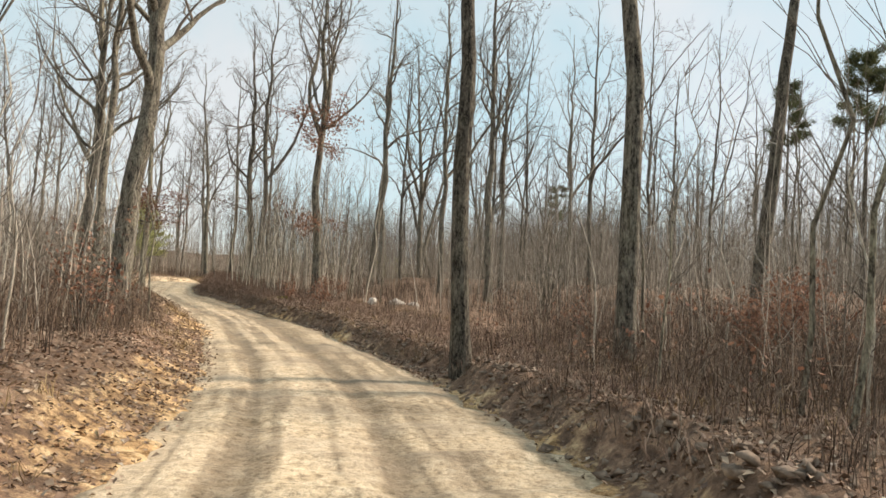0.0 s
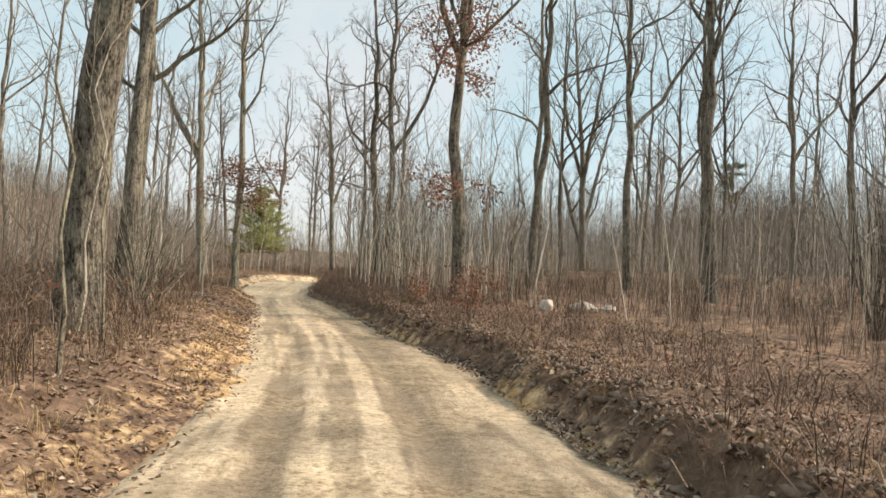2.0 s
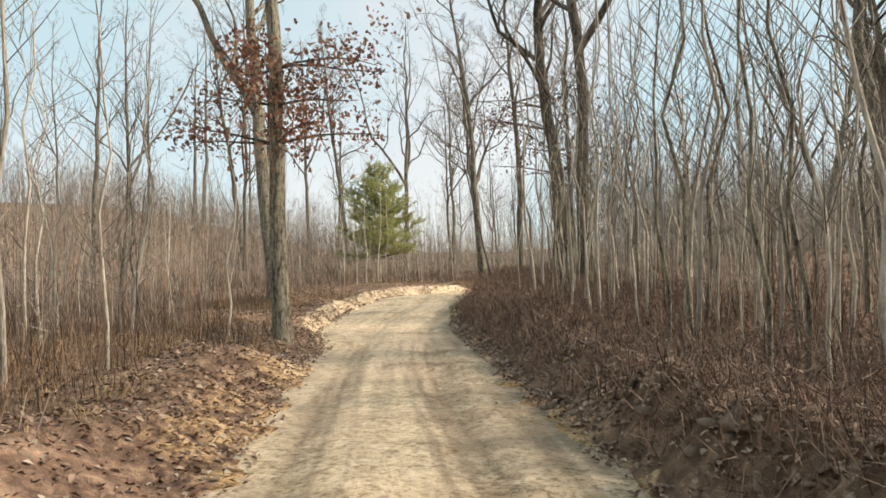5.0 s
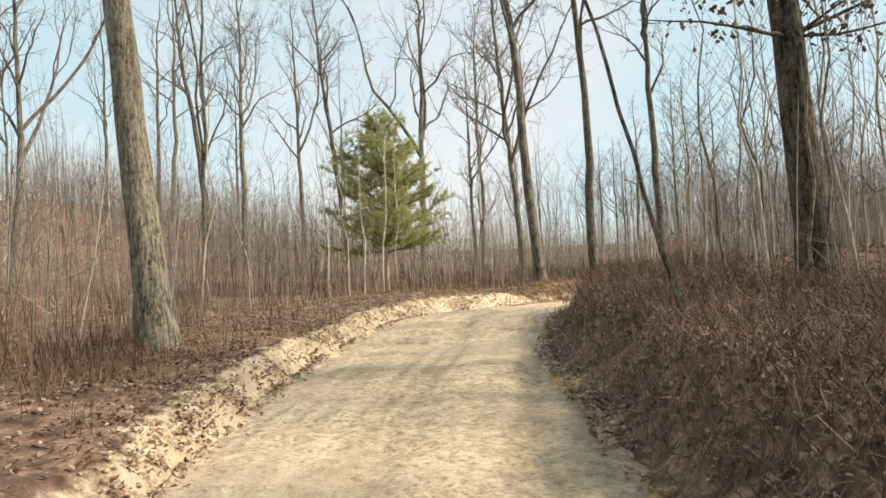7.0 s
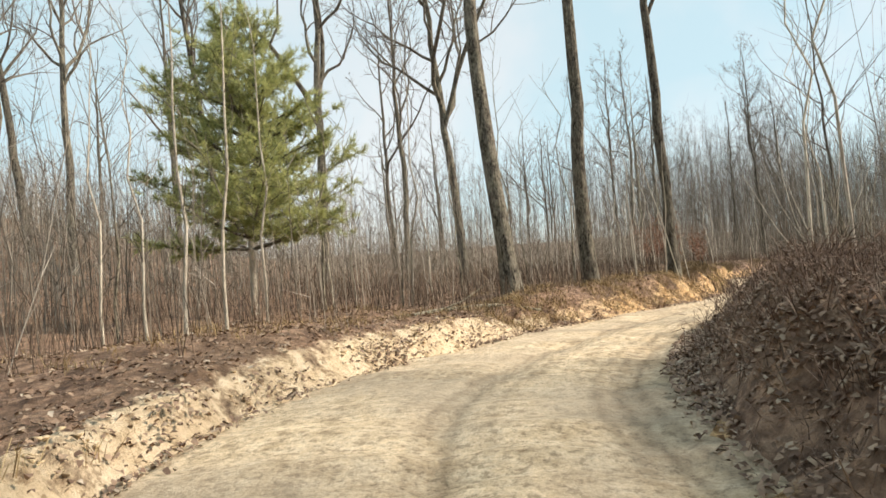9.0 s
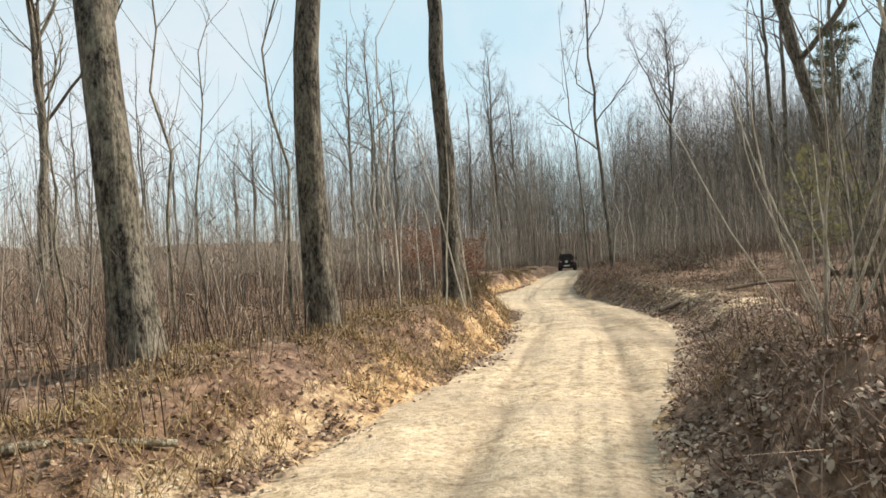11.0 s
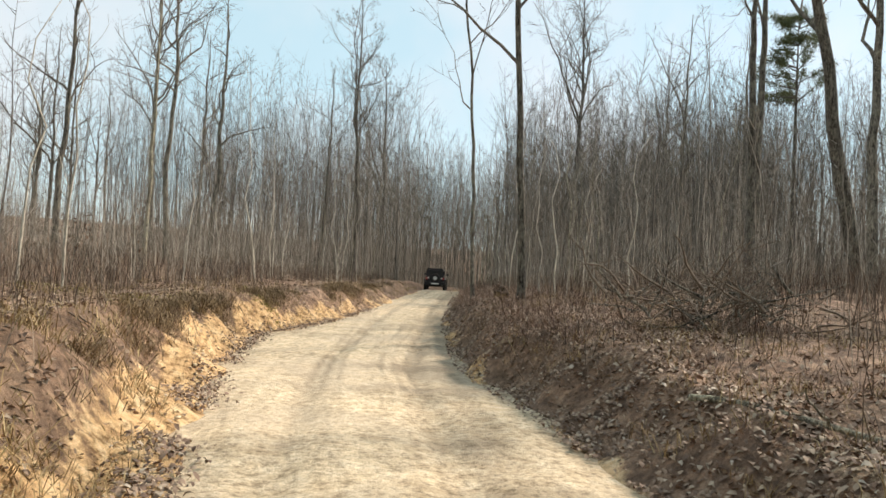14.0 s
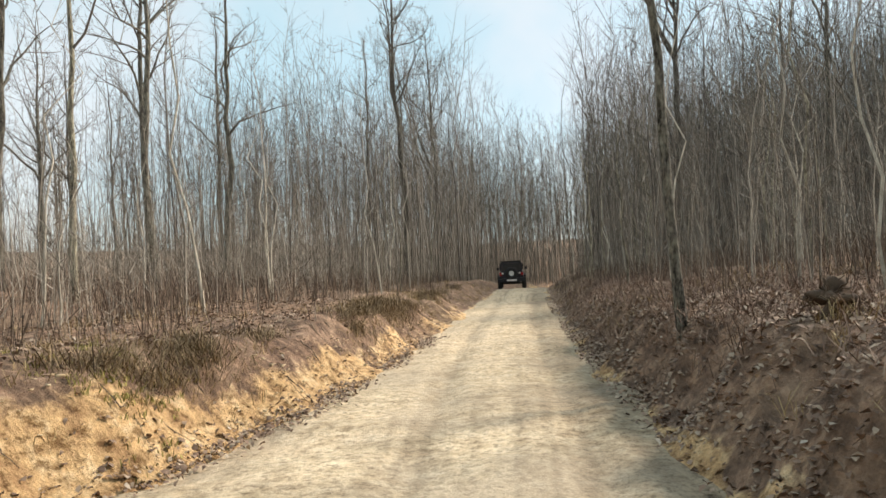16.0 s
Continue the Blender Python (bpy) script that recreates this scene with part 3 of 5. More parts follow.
def place_tree(name, x, y, label, seed, height, dia, clear, mat=None, sink=0.12, leaves=None, **kw):
    z = float(ground_z([x], [y])[0]) - sink
    top = group_thing(name, pose(x, y, z), label=label, category="tree", group="bare forest trees")
    wood, crown, pts = tree_meshes(seed, height, dia / 2, clear, **kw)
    if mat:
        wood.materials[0] = mat
    child("trunk", wood, top)
    tagged(child("crown", crown_mesh(crown), top, "bare grey twigs"), kind="stuff")
    if leaves:
        rng = np.random.default_rng(seed + 5)
        heights, reach, per, m = leaves
        cen = []
        for h in heights:
            for _ in range(5):
                p, _d = along(pts, h / height)
                a = rng.random() * 6.28
                r = reach * rng.uniform(0.35, 1.0)
                tip = p + np.array([math.cos(a) * r, math.sin(a) * r, r * 0.15 + rng.normal(0, 0.3)])
                child("leafy_bough", mesh_data("leafy_bough", *tube(bough(rng, p, tip - p, r * 1.1, 6, 0.12, 0.0), np.linspace(0.035, 0.008, 6), 5), BARK), top)
                for q in (0.45, 0.65, 0.85, 1.0):
                    cen.append(p + (tip - p) * q + rng.normal(0, 0.15, 3))
        tagged(child("leaves", mesh_data("leaves", *leaf_cloud(rng, cen, per, (0.28, 0.28, 0.22), 0.12), m), top, "withered oak leaves still hanging"), kind="stuff")
    return top


OAK = "tall bare oak with grey furrowed bark beside the track"
place_tree("oak_tree", 0.5, 14.4, "tall straight dark-barked oak at the track's edge", 11, 22, 0.38, 9, BARK_DARK, lean=(-0.078, 0.0), limbs=7)
place_tree("oak_tree", 3.5, 13.7, "tall oak with pale lichen on grey bark in brush", 12, 23, 0.40, 9, lean=(-0.02, 0.0), limbs=12)
place_tree("oak_tree", 11.2, 26.0, "straight dark oak rising from russet brush", 13, 24, 0.55, 13, BARK_DARK, lean=(0.02, 0), limbs=9)
place_tree("oak_tree", -10.3, 23.4, "thick oak with pale lit bark above the leafy bank", 14, 22, 0.72, 6.5, lean=(0.06, 0), limbs=12, forks=1)
place_tree("oak_tree", -14.9, 31.6, "pale-barked oak behind a fan of bare stems", 15, 22, 0.46, 9, lean=(0.0, 0))
place_tree("oak_tree", -16.5, 33.5, OAK, 16, 20, 0.36, 6, lean=(0.02, 0))
place_tree("oak_tree", -6.3, 36.9, "forked oak with withered russet leaves on low boughs", 17, 19, 0.48, 8.2, lean=(0.0, 0), forks=2, leaves=((3.8, 8.0, 8.8, 9.6), 2.5, 36, RED_LEAF))
place_tree("oak_tree", -2.1, 72.1, "leaning forked oak far back in the wood", 18, 24, 0.6, 8, lean=(-0.08, 0), forks=2)
place_tree("oak_tree", -29.0, 88.9, "wide-branching oak seen down the track's bend", 20, 21, 0.42, 8, lean=(-0.04, 0), forks=3)
place_tree("oak_tree", 2.8, 43.1, OAK, 21, 22, 0.52, 9, lean=(-0.02, 0))
place_tree("oak_tree", 0.0, 49.8, OAK, 22, 22, 0.45, 9, lean=(-0.04, 0), forks=1)
place_tree("oak_tree", -18.3, 44.9, "slender oak with a few withered leaves at the bend", 23, 20, 0.38, 8, BARK_PALE, lean=(-0.01, 0), leaves=((4.2, 5.0, 5.8), 2.3, 40, RED_LEAF))
place_tree("oak_tree", -17.4, 35.5, "pale-barked oak above the leaf-strewn bank", 25, 21, 0.50, 7, BARK_PALE, lean=(-0.02, 0))
place_tree("oak_tree", -25.95, 55.75, "thick lichened oak leaning over the sandy bend, forking high", 28, 22, 0.62, 8.0, BARK_PALE, lean=(-0.088, 0), limbs=9, forks=1, fork_way=170)
place_tree("oak_tree", -14.1, 56.5, "straight dark oak in the sapling thicket", 26, 22, 0.50, 8.5, BARK_DARK, lean=(-0.01, 0), forks=1)
place_tree("oak_tree", -15.2, 58.4, "dark oak with hanging brown leaves on low boughs", 29, 21, 0.54, 5.5, BARK_DARK, lean=(-0.055, 0), limbs=14, leaves=((4.0, 4.8, 5.6, 6.4), 3.4, 14, BROWN_LEAF))
place_tree("oak_tree", -24.7, 77.0, "leaning oak on the leafy bank, furrowed bark", 30, 23, 0.50, 10, lean=(-0.085, 0), limbs=9)
place_tree("oak_tree", -22.8, 79.5, "straight oak on the leafy bank", 31, 23, 0.46, 10, BARK_DARK, lean=(-0.035, 0), limbs=9)
place_tree("oak_tree", -20.3, 84.7, "dark oak at the end of the leafy bank", 32, 23, 0.42, 9, BARK_DARK, lean=(-0.015, 0), limbs=12)
place_tree("oak_tree", -16.96, 55.3, "thin dark leaning oak standing in dry brush", 33, 12, 0.065, 4, BARK, lean=(-0.24, 0.05), limbs=6, fine=0.7)
place_tree("oak_tree", -48.2, 86.9, OAK, 34, 21, 0.45, 9, forks=1)
place_tree("oak_tree", -52.3, 88.5, "leaning dark oak back in the wood", 35, 24, 0.5, 10, BARK_DARK, lean=(-0.14, 0))
place_tree("oak_tree", -43.6, 93.2, "leaning dark oak behind the pine", 36, 24, 0.45, 10, BARK_DARK, lean=(-0.10, 0))
place_tree("oak_tree", -58.3, 109.5, OAK, 37, 26, 0.5, 9, forks=1)
place_tree("oak_tree", -33.6, 94.7, "small round-crowned oak back in the wood", 38, 20, 0.35, 8, spread=1.2)
place_tree("oak_tree", 7.3, 111.9, "dark crooked oak leaning over the slash", 39, 24, 0.65, 10, BARK_DARK, lean=(-0.21, 0), limbs=7)
place_tree("oak_tree", -0.9, 98.4, "heavy dark oak curving to one side", 40, 22, 0.66, 8, BARK_DARK, lean=(-0.30, 0), limbs=7)
place_tree("oak_tree", -3.3, 95.3, "thick grey oak leaning away from the track", 41, 22, 0.66, 7, lean=(0.21, 0), limbs=8)
place_tree("oak_tree", 7.8, 119.1, "slim straight dark oak", 42, 24, 0.5, 12, BARK_DARK, lean=(-0.02, 0), limbs=6)
place_tree("oak_tree", -10.36, 104.4, "young dark oak at the edge of the slash", 43, 19, 0.20, 5, BARK_DARK, lean=(-0.02, 0), limbs=7, fine=0.7)
place_tree("oak_tree", -10.45, 108.2, "young oak in the sapling thicket", 44, 15, 0.13, 5, lean=(-0.07, 0), limbs=7, fine=0.7)
place_tree("oak_tree", 5.1, 115.9, "slim dark oak behind the slash", 45, 24, 0.42, 11, BARK_DARK, limbs=7)
place_tree("oak_tree", -24.6, 147.2, OAK, 46, 26, 0.45, 10)
place_tree("oak_tree", -22.3, 137.1, "slim oak above the thicket", 47, 23, 0.4, 10)
place_tree("oak_tree", -21.7, 122.7, "slim pale oak in the thicket", 48, 17, 0.22, 7, BARK_PALE, limbs=7, fine=0.7)
place_tree("oak_tree", 10.3, 146.9, "round-crowned oak above the far thicket", 49, 27, 0.55, 14, BARK_DARK, forks=2, spread=1.15)
place_tree("oak_tree", -8.0, 153.5, "slim dark oak above the far thicket", 50, 26, 0.45, 12, BARK_DARK, forks=1)
place_tree("oak_tree", -2.0, 172.9, "spreading oak above the far thicket", 51, 27, 0.5, 11, BARK_DARK, forks=2, spread=1.2)


# trees farther back: a few grown kinds, set out over the wood
def wood_behind():
    rng = np.random.default_rng(99)
    kinds = []
    for k in range(7):
        top = group_thing("oak_tree", label="bare oak standing back in the wood", category="tree", group="bare forest trees")
        wood, crown, _ = tree_meshes(200 + k, 19 + 1.3 * (k % 5), 0.15 + 0.03 * (k % 4), 6 + k % 4, lean=(0.03 * ((k % 3) - 1), 0.02), forks=k % 3, limbs=9, fine=0.85)
        wood.materials[0] = (BARK, BARK_DARK, BARK)[k % 3]
        child("trunk", wood, top)
        tagged(child("crown", crown_mesh(crown), top), kind="stuff")
        kinds.append(top)
    used = 0
    fixed = [(c.location.x, c.location.y) for c in scene.objects if c.name.startswith("oak_tree") and c not in kinds]
    spots = []
    while len(spots) < 165:
        s, d = rng.uniform(-10, 215), rng.choice([-1, 1]) * rng.uniform(8, 75) ** 1.0
        k = int(np.interp(s, ARC, np.arange(len(ARC))))
        x, y = CX[k] + TY[k] * d, CY[k] - TX[k] * d
        if abs(plan([x], [y])[1][0]) < 8 or (d > 0 and 18 < s < 40 and d < 30) or (d > 0 and 88 < s < 112 and d < 20) or (d < 0 and 92 < s < 150 and rng.random() < 0.6):
            continue
        if abs(plan([x], [y])[1][0]) < 14 and rng.random() < 0.5:
            continue
        if min((x - a) ** 2 + (y - b) ** 2 for a, b in fixed + spots + [(-30.4, 73.4)]) < 12:
            continue
        spots.append((x, y))
    zs = ground_z([p[0] for p in spots], [p[1] for p in spots])
    for (x, y), z in zip(spots, zs):
        m = pose(x, y, z - 0.15, 0, 0, rng.uniform(0, 360))
        if used < len(kinds):
            kinds[used].matrix_world = m
        else:
            copy_thing(kinds[used % len(kinds)], m)
        used += 1


wood_behind()


# ---------------------------------------------------------------- thicket of saplings
def scatter(rng, count, s_lo, s_hi, d_lo, d_hi, power=1.0):
    s = rng.uniform(s_lo, s_hi, count)
    d = (d_lo + (d_hi - d_lo) * rng.random(count) ** power) * rng.choice([-1, 1], count)
    at = lambda a: np.interp(s, ARC, a)
    return at(CX) + at(TY) * d, at(CY) - at(TX) * d


def clearing(s, d):
    """True on the open ground beside the track."""
    a = (d > 0) & (s > 17) & (s < 36) & (d < 9.5 - np.abs(s - 27) * 0.3)
    b = (d > 0) & (s > 84) & (s < 106) & (d < 9) | (d > 0) & (s >= 106) & (s < 128) & (d < np.interp(s, [106, 112, 128], [8.0, 4.6, 3.0]))
    c = (d < 0) & (s > 52) & (s < 76) & (d > -6.0)
    e = (d < 0) & (s > 76) & (s < 100) & (d > -3.2)
    g = (d < 0) & (s > 94) & (s < 150) & (-d < np.interp(s, EDGE_S, EDGE_L) + np.interp(s, [94, 99, 108, 125, 150], [2.2, 4.0, 3.0, 2.8, 2.2]))
    return a | b | c | e | g


def trail(x, y):
    """True on the narrow trail that leaves the open ground past the boulders."""
    return (np.abs(x + 2.0 - 0.05 * (y - 37)) < 1.5) & (y > 34) & (y < 58)


def stems(rng, x, y, z, height, radius, lean, rings=5):
    n = len(x)
    t = np.linspace(0, 1, rings)
    w = rng.normal(0, 0.032, (n, rings, 2)) * height[:, None, None] * t[None, :, None]
    p = np.empty((n, rings, 3))
    p[:, :, :2] = np.stack([x, y], 1)[:, None, :] + lean[:, None, :] * (height[:, None] * t)[:, :, None] + w
    p[:, :, 2] = z[:, None] - 0.1 + height[:, None] * t
    r = radius[:, None] * (1 - 0.85 * t)
    a = np.arange(3) * 2 * math.pi / 3
    ring = np.stack([np.cos(a), np.sin(a), a * 0], 1)
    v = (p[:, :, None, :] + ring[None, None] * r[:, :, None, None]).reshape(-1, 3)
    i, j, k = np.meshgrid(np.arange(n), np.arange(rings - 1), np.arange(3), indexing="ij")
    b = i * rings * 3 + j * 3
    f = np.stack([b + k, b + (k + 1) % 3, b + 3 + (k + 1) % 3, b + 3 + k], -1).reshape(-1, 4)
    return p, v, f


def side_twigs(rng, p, height, per, lo, length, width):
    n, rings, _ = p.shape
    q = lo + (0.98 - lo) * rng.random((n, per))
    fi = q * (rings - 1)
    i = np.minimum(fi.astype(int), rings - 2)
    fr = (fi - i)[..., None]
    rows = np.arange(n)[:, None]
    base = (p[rows, i] * (1 - fr) + p[rows, i + 1] * fr).reshape(-1, 3)
    a = rng.random(n * per) * 6.283
    w = np.stack([np.cos(a), np.sin(a), rng.uniform(0.25, 1.7, n * per)], 1)
    w /= np.linalg.norm(w, axis=1)[:, None]
    L = np.repeat(height, per) * length * rng.uniform(0.5, 1.2, n * per) * (1.15 - q.ravel() * 0.7)
    return slivers(rng, base, w, L, width, True)


def build_thicket():
    rng = np.random.default_rng(5)
    pieces = []
    #         count, nearest, farthest, power, rings, twigs
    for count, lo, hi, power, rings, per, s_lo, s_hi in ((25000, 1.6, 27, 1.1, 4, 10, -14, 228), (21000, 25, 85, 1.0, 3, 7, -14, 228), (15000, 12, 70, 1.0, 3, 7, 30, 112)):
        x, y = scatter(rng, count, s_lo, s_hi, lo, hi, power)
        e, s, d, _ = outside(x, y)
        keep = (e > np.where(s > 100, 1.9, 2.4)) & ~clearing(s, d) & (rng.random(count) < 0.35 + 0.9 * vnoise(x, y, 6))
        keep &= (s_hi > 200) | (d < 0)  # the last batch stands on the low hill alone
        keep &= ~((d > 0) & (s > 55) & (s < 86) & (e < 20)) | (rng.random(count) < 0.6)
        keep &= ~trail(x, y) & (np.hypot(x + 30.4, y - 73.4) > 2.2) & (np.hypot(x + 12.6, y - 28.6) > 2.4)
        keep &= ~((d < 0) & (s < 40) & (e < 2.6)) | (rng.random(count) < 0.3)
        x, y, s, d, e = x[keep], y[keep], s[keep], d[keep], e[keep]
        sign, d = d < 0, np.abs(d)
        n = len(x)
        tall = np.interp(s, [-10, 40, 60, 90, 110, 140, 220], [6.0, 6.0, 6.0, 5.4, 4.9, 5.6, 8])
        h = tall * rng.uniform(0.35, 1.2, n) * np.interp(e, [1, 6, 25, 60], [0.5, 0.85, 1.0, 1.1])
        h = np.where(sign & (s > 85) & (s < 150), h * 0.85, h) * np.where(~sign, np.interp(s, [108, 122], [1, 1.25]), 1)
        r = h * rng.uniform(0.0014, 0.0030, n) * np.where(rng.random(n) < 0.12, 1.9, 1.0) * np.interp(d, [5, 30, 80], [1, 1.1, 1.6])
        p, v, f = stems(rng, x, y, ground_z(x, y), h, r, rng.normal(0, 0.085, (n, 2)), rings)
        pieces.append(((v, f), side_twigs(rng, p, h, per, 0.15, 0.26, 0.0065 if rings == 4 else 0.011)))
    v, f = join([p[0] for p in pieces])
    sv, sf = join([p[1] for p in pieces])
    me = crown_mesh(((v, f), (sv, sf)))
    me.materials[0] = STEM
    tagged(new("sapling_thicket", me), "dense thicket of thin bare grey-brown saplings", "saplings", kind="stuff")


def build_pole_wood():
    """Close-grown slim trees behind the thicket and beyond the end of the track."""
    rng = np.random.default_rng(6)
    x, y = (np.concatenate(c) for c in zip(scatter(rng, 6000, -10, 225, 4, 110, 1.0), scatter(rng, 4200, 140, 225, 3, 34, 1.0)))
    e, s, d, _ = outside(x, y)
    far_end = s > 112
    keep = (e > np.where(far_end, np.interp(s, [112, 150], [5, 2.5]), 16)) & (rng.random(len(x)) < np.interp(s, [100, 120, 150], [0.36, 0.24, 1.0]) * np.where((d < 0) & (s > 85), np.interp(s, [85, 148, 168], [0.16, 0.2, 0.75]), 1) * np.where((d > 0) & (s > 85) & (s < 135), 1.35, 1)) & ~((d < 0) & (s > 45) & (s < 82) & (np.abs(d) < 26))
    x, y, s = x[keep], y[keep], s[keep]
    n = len(x)
    h = rng.uniform(8, 15, n) * np.interp(s, [100, 140, 158, 240], [0.78, 0.95, 1.4, 1.75])
    p, v, f = stems(rng, x, y, ground_z(x, y), h, h * rng.uniform(0.0024, 0.005, n) * np.interp(s, [130, 160], [1.0, 0.75]), rng.normal(0, 0.03, (n, 2)), 6)
    sv, sf = side_twigs(rng, p, h, 26, 0.35, 0.24, 0.012)
    me = crown_mesh(((v, f), (sv, sf)))
    me.materials[0] = POLE
    tagged(new("pole_wood", me), "close-grown slim bare trees far back", "trees", kind="stuff")


def build_saplings():
    """The saplings that stand singly along the edge of the track."""
    rng = np.random.default_rng(17)
    kinds = []
    for k in range(9):
        h = np.array([3.8 + 0.62 * k])
        top = group_thing("sapling", label=("thin pale bare sapling at the track's edge", "thin grey bare sapling at the track's edge")[k % 2], category="sapling", group="saplings along the track")
        p, _, _ = stems(rng, np.zeros(1), np.zeros(1), np.zeros(1), h, h * 0.003, rng.normal(0, 0.045, (1, 2)), 9)
        child("stem", mesh_data("stem", *tube(p[0], np.linspace(0.0040 * h[0] + 0.004, 0.004, 9), 6), (STEM_PALE, STEM_PALE, BARK_PALE)[k % 3], True), top)
        twigs = []
        for _ in range(12):
            b, d = along(p[0], rng.uniform(0.25, 0.97))
            a = rng.random() * 6.283
            twigs.append(tube(bough(rng, b, (math.cos(a), math.sin(a), 1.1), h[0] * rng.uniform(0.10, 0.24), 5, 0.12, 0.08), np.linspace(0.007, 0.003, 5), 4))
        sv, sf = side_twigs(rng, p, h, 22, 0.3, 0.16, 0.0035)
        tagged(child("twig_spray", crown_mesh((join(twigs), (sv, sf))), top), kind="stuff")
        kinds.append(top)
    x, y = scatter(rng, 2600, -2, 150, 2.6, 9, 1.0)
    e, s, d, _ = outside(x, y)
    keep = (e > 1.5) & (e < 6.5) & ~clearing(s, d) & (np.hypot(x + 12.6, y - 28.6) > 2.0)
    x, y, s, d = x[keep], y[keep], s[keep], d[keep]
    stand = (d > 0) & (s > 34) & (s < 54)
    thin = (d > 0) & (s >= 54) & (s <= 66) & (d > 4.5)
    order = np.r_[np.where(stand)[0][:125], np.where(thin)[0][:26], np.where(~stand & ((s < 54) | (s > 66)))[0][:170]]
    x, y = x[order], y[order]
    z = ground_z(x, y)
    for i in range(len(x)):
        m = pose(x[i], y[i], z[i] - 0.05, 0, 0, rng.uniform(0, 360))
        if i < len(kinds):
            kinds[i].matrix_world = m
        else:
            copy_thing(kinds[i % len(kinds)], m)


def tufts(rng, x, y, z, per, height, width, flop, spread):
    """Blades or stalks in clumps: each a bent three-cornered strip of two quads."""
    n = len(x) * per
    bx, by, bz = np.repeat(x, per) + rng.normal(0, spread, n), np.repeat(y, per) + rng.normal(0, spread, n), np.repeat(z, per) - 0.03
    h = np.repeat(height, per) * rng.uniform(0.5, 1.2, n)
    a = rng.random(n) * 6.283
    out = np.stack([np.cos(a), np.sin(a)], 1) * (flop * rng.uniform(0.2, 1.4, n) * h)[:, None]
    b = rng.random(n) * 6.283
    side = np.stack([np.cos(b), np.sin(b), b * 0], 1) * width
    p0 = np.stack([bx, by, bz], 1)
    p1 = p0 + np.c_[out * 0.35, h * 0.6]
    p2 = p0 + np.c_[out, h * (1 - 0.25 * flop)]
    v = np.stack([p0 - side, p0 + side, p1 + side * 0.8, p2, p1 - side * 0.8], 1).reshape(-1, 3)
    k = np.arange(n)[:, None] * 5
    return v, np.concatenate([k + np.array([0, 1, 2, 4]), k + np.array([4, 2, 3, 3])])


def strip_mesh(name, v, f, mat):
    empty = (np.zeros((0, 3)), np.zeros((0, 4), int))
    me = crown_mesh((empty, (v, f)))
    me.materials[0] = mat
    me.name = name
    return me


def build_brush():
    rng = np.random.default_rng(23)
    x, y = scatter(rng, 13500, -8, 150, 1.6, 22, 1.7)
    e, s, d, _ = outside(x, y)
    keep = (e > np.where(d > 0, 0.5, 0.9)) & (~clearing(s, d) | (rng.random(len(x)) < 0.2)) & ~((d < 0) & (s < 45) & (e < 1.6))
    x, y, e, d, s = x[keep], y[keep], e[keep], d[keep], s[keep]
    fan = np.hypot(x + 12.0, y - 28.0) > 2.4
    x, y, e, d, s = x[fan], y[fan], e[fan], d[fan], s[fan]
    slope = (d > 0) & (s > 48) & (s < 84)  # the shaded bank of the bend is lower and barer
    some = ~slope | (rng.random(len(x)) < 0.45)
    x, y, e, slope = x[some], y[some], e[some], slope[some]
    h = rng.uniform(0.5, 1.25, len(x)) * np.interp(e, [0.5, 2.5, 6], [0.40, 0.8, 1.2]) * np.where(slope, 0.5, 1)
    v, f = tufts(rng, x, y, ground_z(x, y), 11, h, 0.0055, 0.45, 0.18)
    tagged(new("dry_brush", strip_mesh("dry_brush", v, f, BRUSH)), "knee-high dry brown brush and bramble stalks", "brush", kind="stuff")
    x, y = scatter(rng, 9500, -8, 150, 1.5, 8, 1.2)
    e, s, d, _ = outside(x, y)
    keep = (e > 0.3) & (vnoise(x, y, 2.2) > 0.42) & ~((d > 0) & (s > 36) & (s < 80))
    x, y = x[keep], y[keep]
    v, f = tufts(rng, x, y, ground_z(x, y), 14, rng.uniform(0.10, 0.32, len(x)), 0.004, 1.1, 0.09)
    tagged(new("dead_grass", strip_mesh("dead_grass", v, f, GRASS)), "tufts of matted straw-coloured dead grass", "grass", kind="stuff")


def build_bramble():
    """Low matted bramble on the shaded banks."""
    rng = np.random.default_rng(37)
    x, y = scatter(rng, 16000, -6, 135, 1.4, 9, 1.0)
    e, s, d, _ = outside(x, y)
    keep = (d > 0) & (e > 0.45) & (e < np.where(s < 22, 8, 4.5)) & (~((s > 19) & (s < 37)) | (rng.random(len(x)) < 0.45)) & ((s < 82) | (s > 101) | ((e > 1.6) & (rng.random(len(x)) < 0.6))) & (vnoise(x, y, 1.8) > 0.2) & (~((s > 66) & (s < 84)) | (rng.random(len(x)) < 0.4))
    x, y = x[keep], y[keep]
    v, f = tufts(rng, x, y, ground_z(x, y), 20, rng.uniform(0.12, 0.40, len(x)), 0.0045, 1.5, 0.2)
    tagged(new("bramble", strip_mesh("bramble", v, f, BRAMBLE)), "low matted brown bramble on the shaded bank", "bramble", kind="stuff")


def build_scrub():
    """Low brown scrub along the sunny side before the bend."""
    rng = np.random.default_rng(38)
    x, y = scatter(rng, 6000, 28, 62, 2.4, 9, 1.0)
    e, s, d, _ = outside(x, y)
    keep = (d < 0) & (e > 2.2) & (e < 6) & (vnoise(x, y, 2.2) > 0.45)
    x, y = x[keep], y[keep]
    v, f = tufts(rng, x, y, ground_z(x, y), 12, rng.uniform(0.2, 0.42, len(x)), 0.005, 1.0, 0.18)
    tagged(new("scrub", strip_mesh("scrub", v, f, SCRUB)), "low brown scrub along the sunny bank", "scrub", kind="stuff")


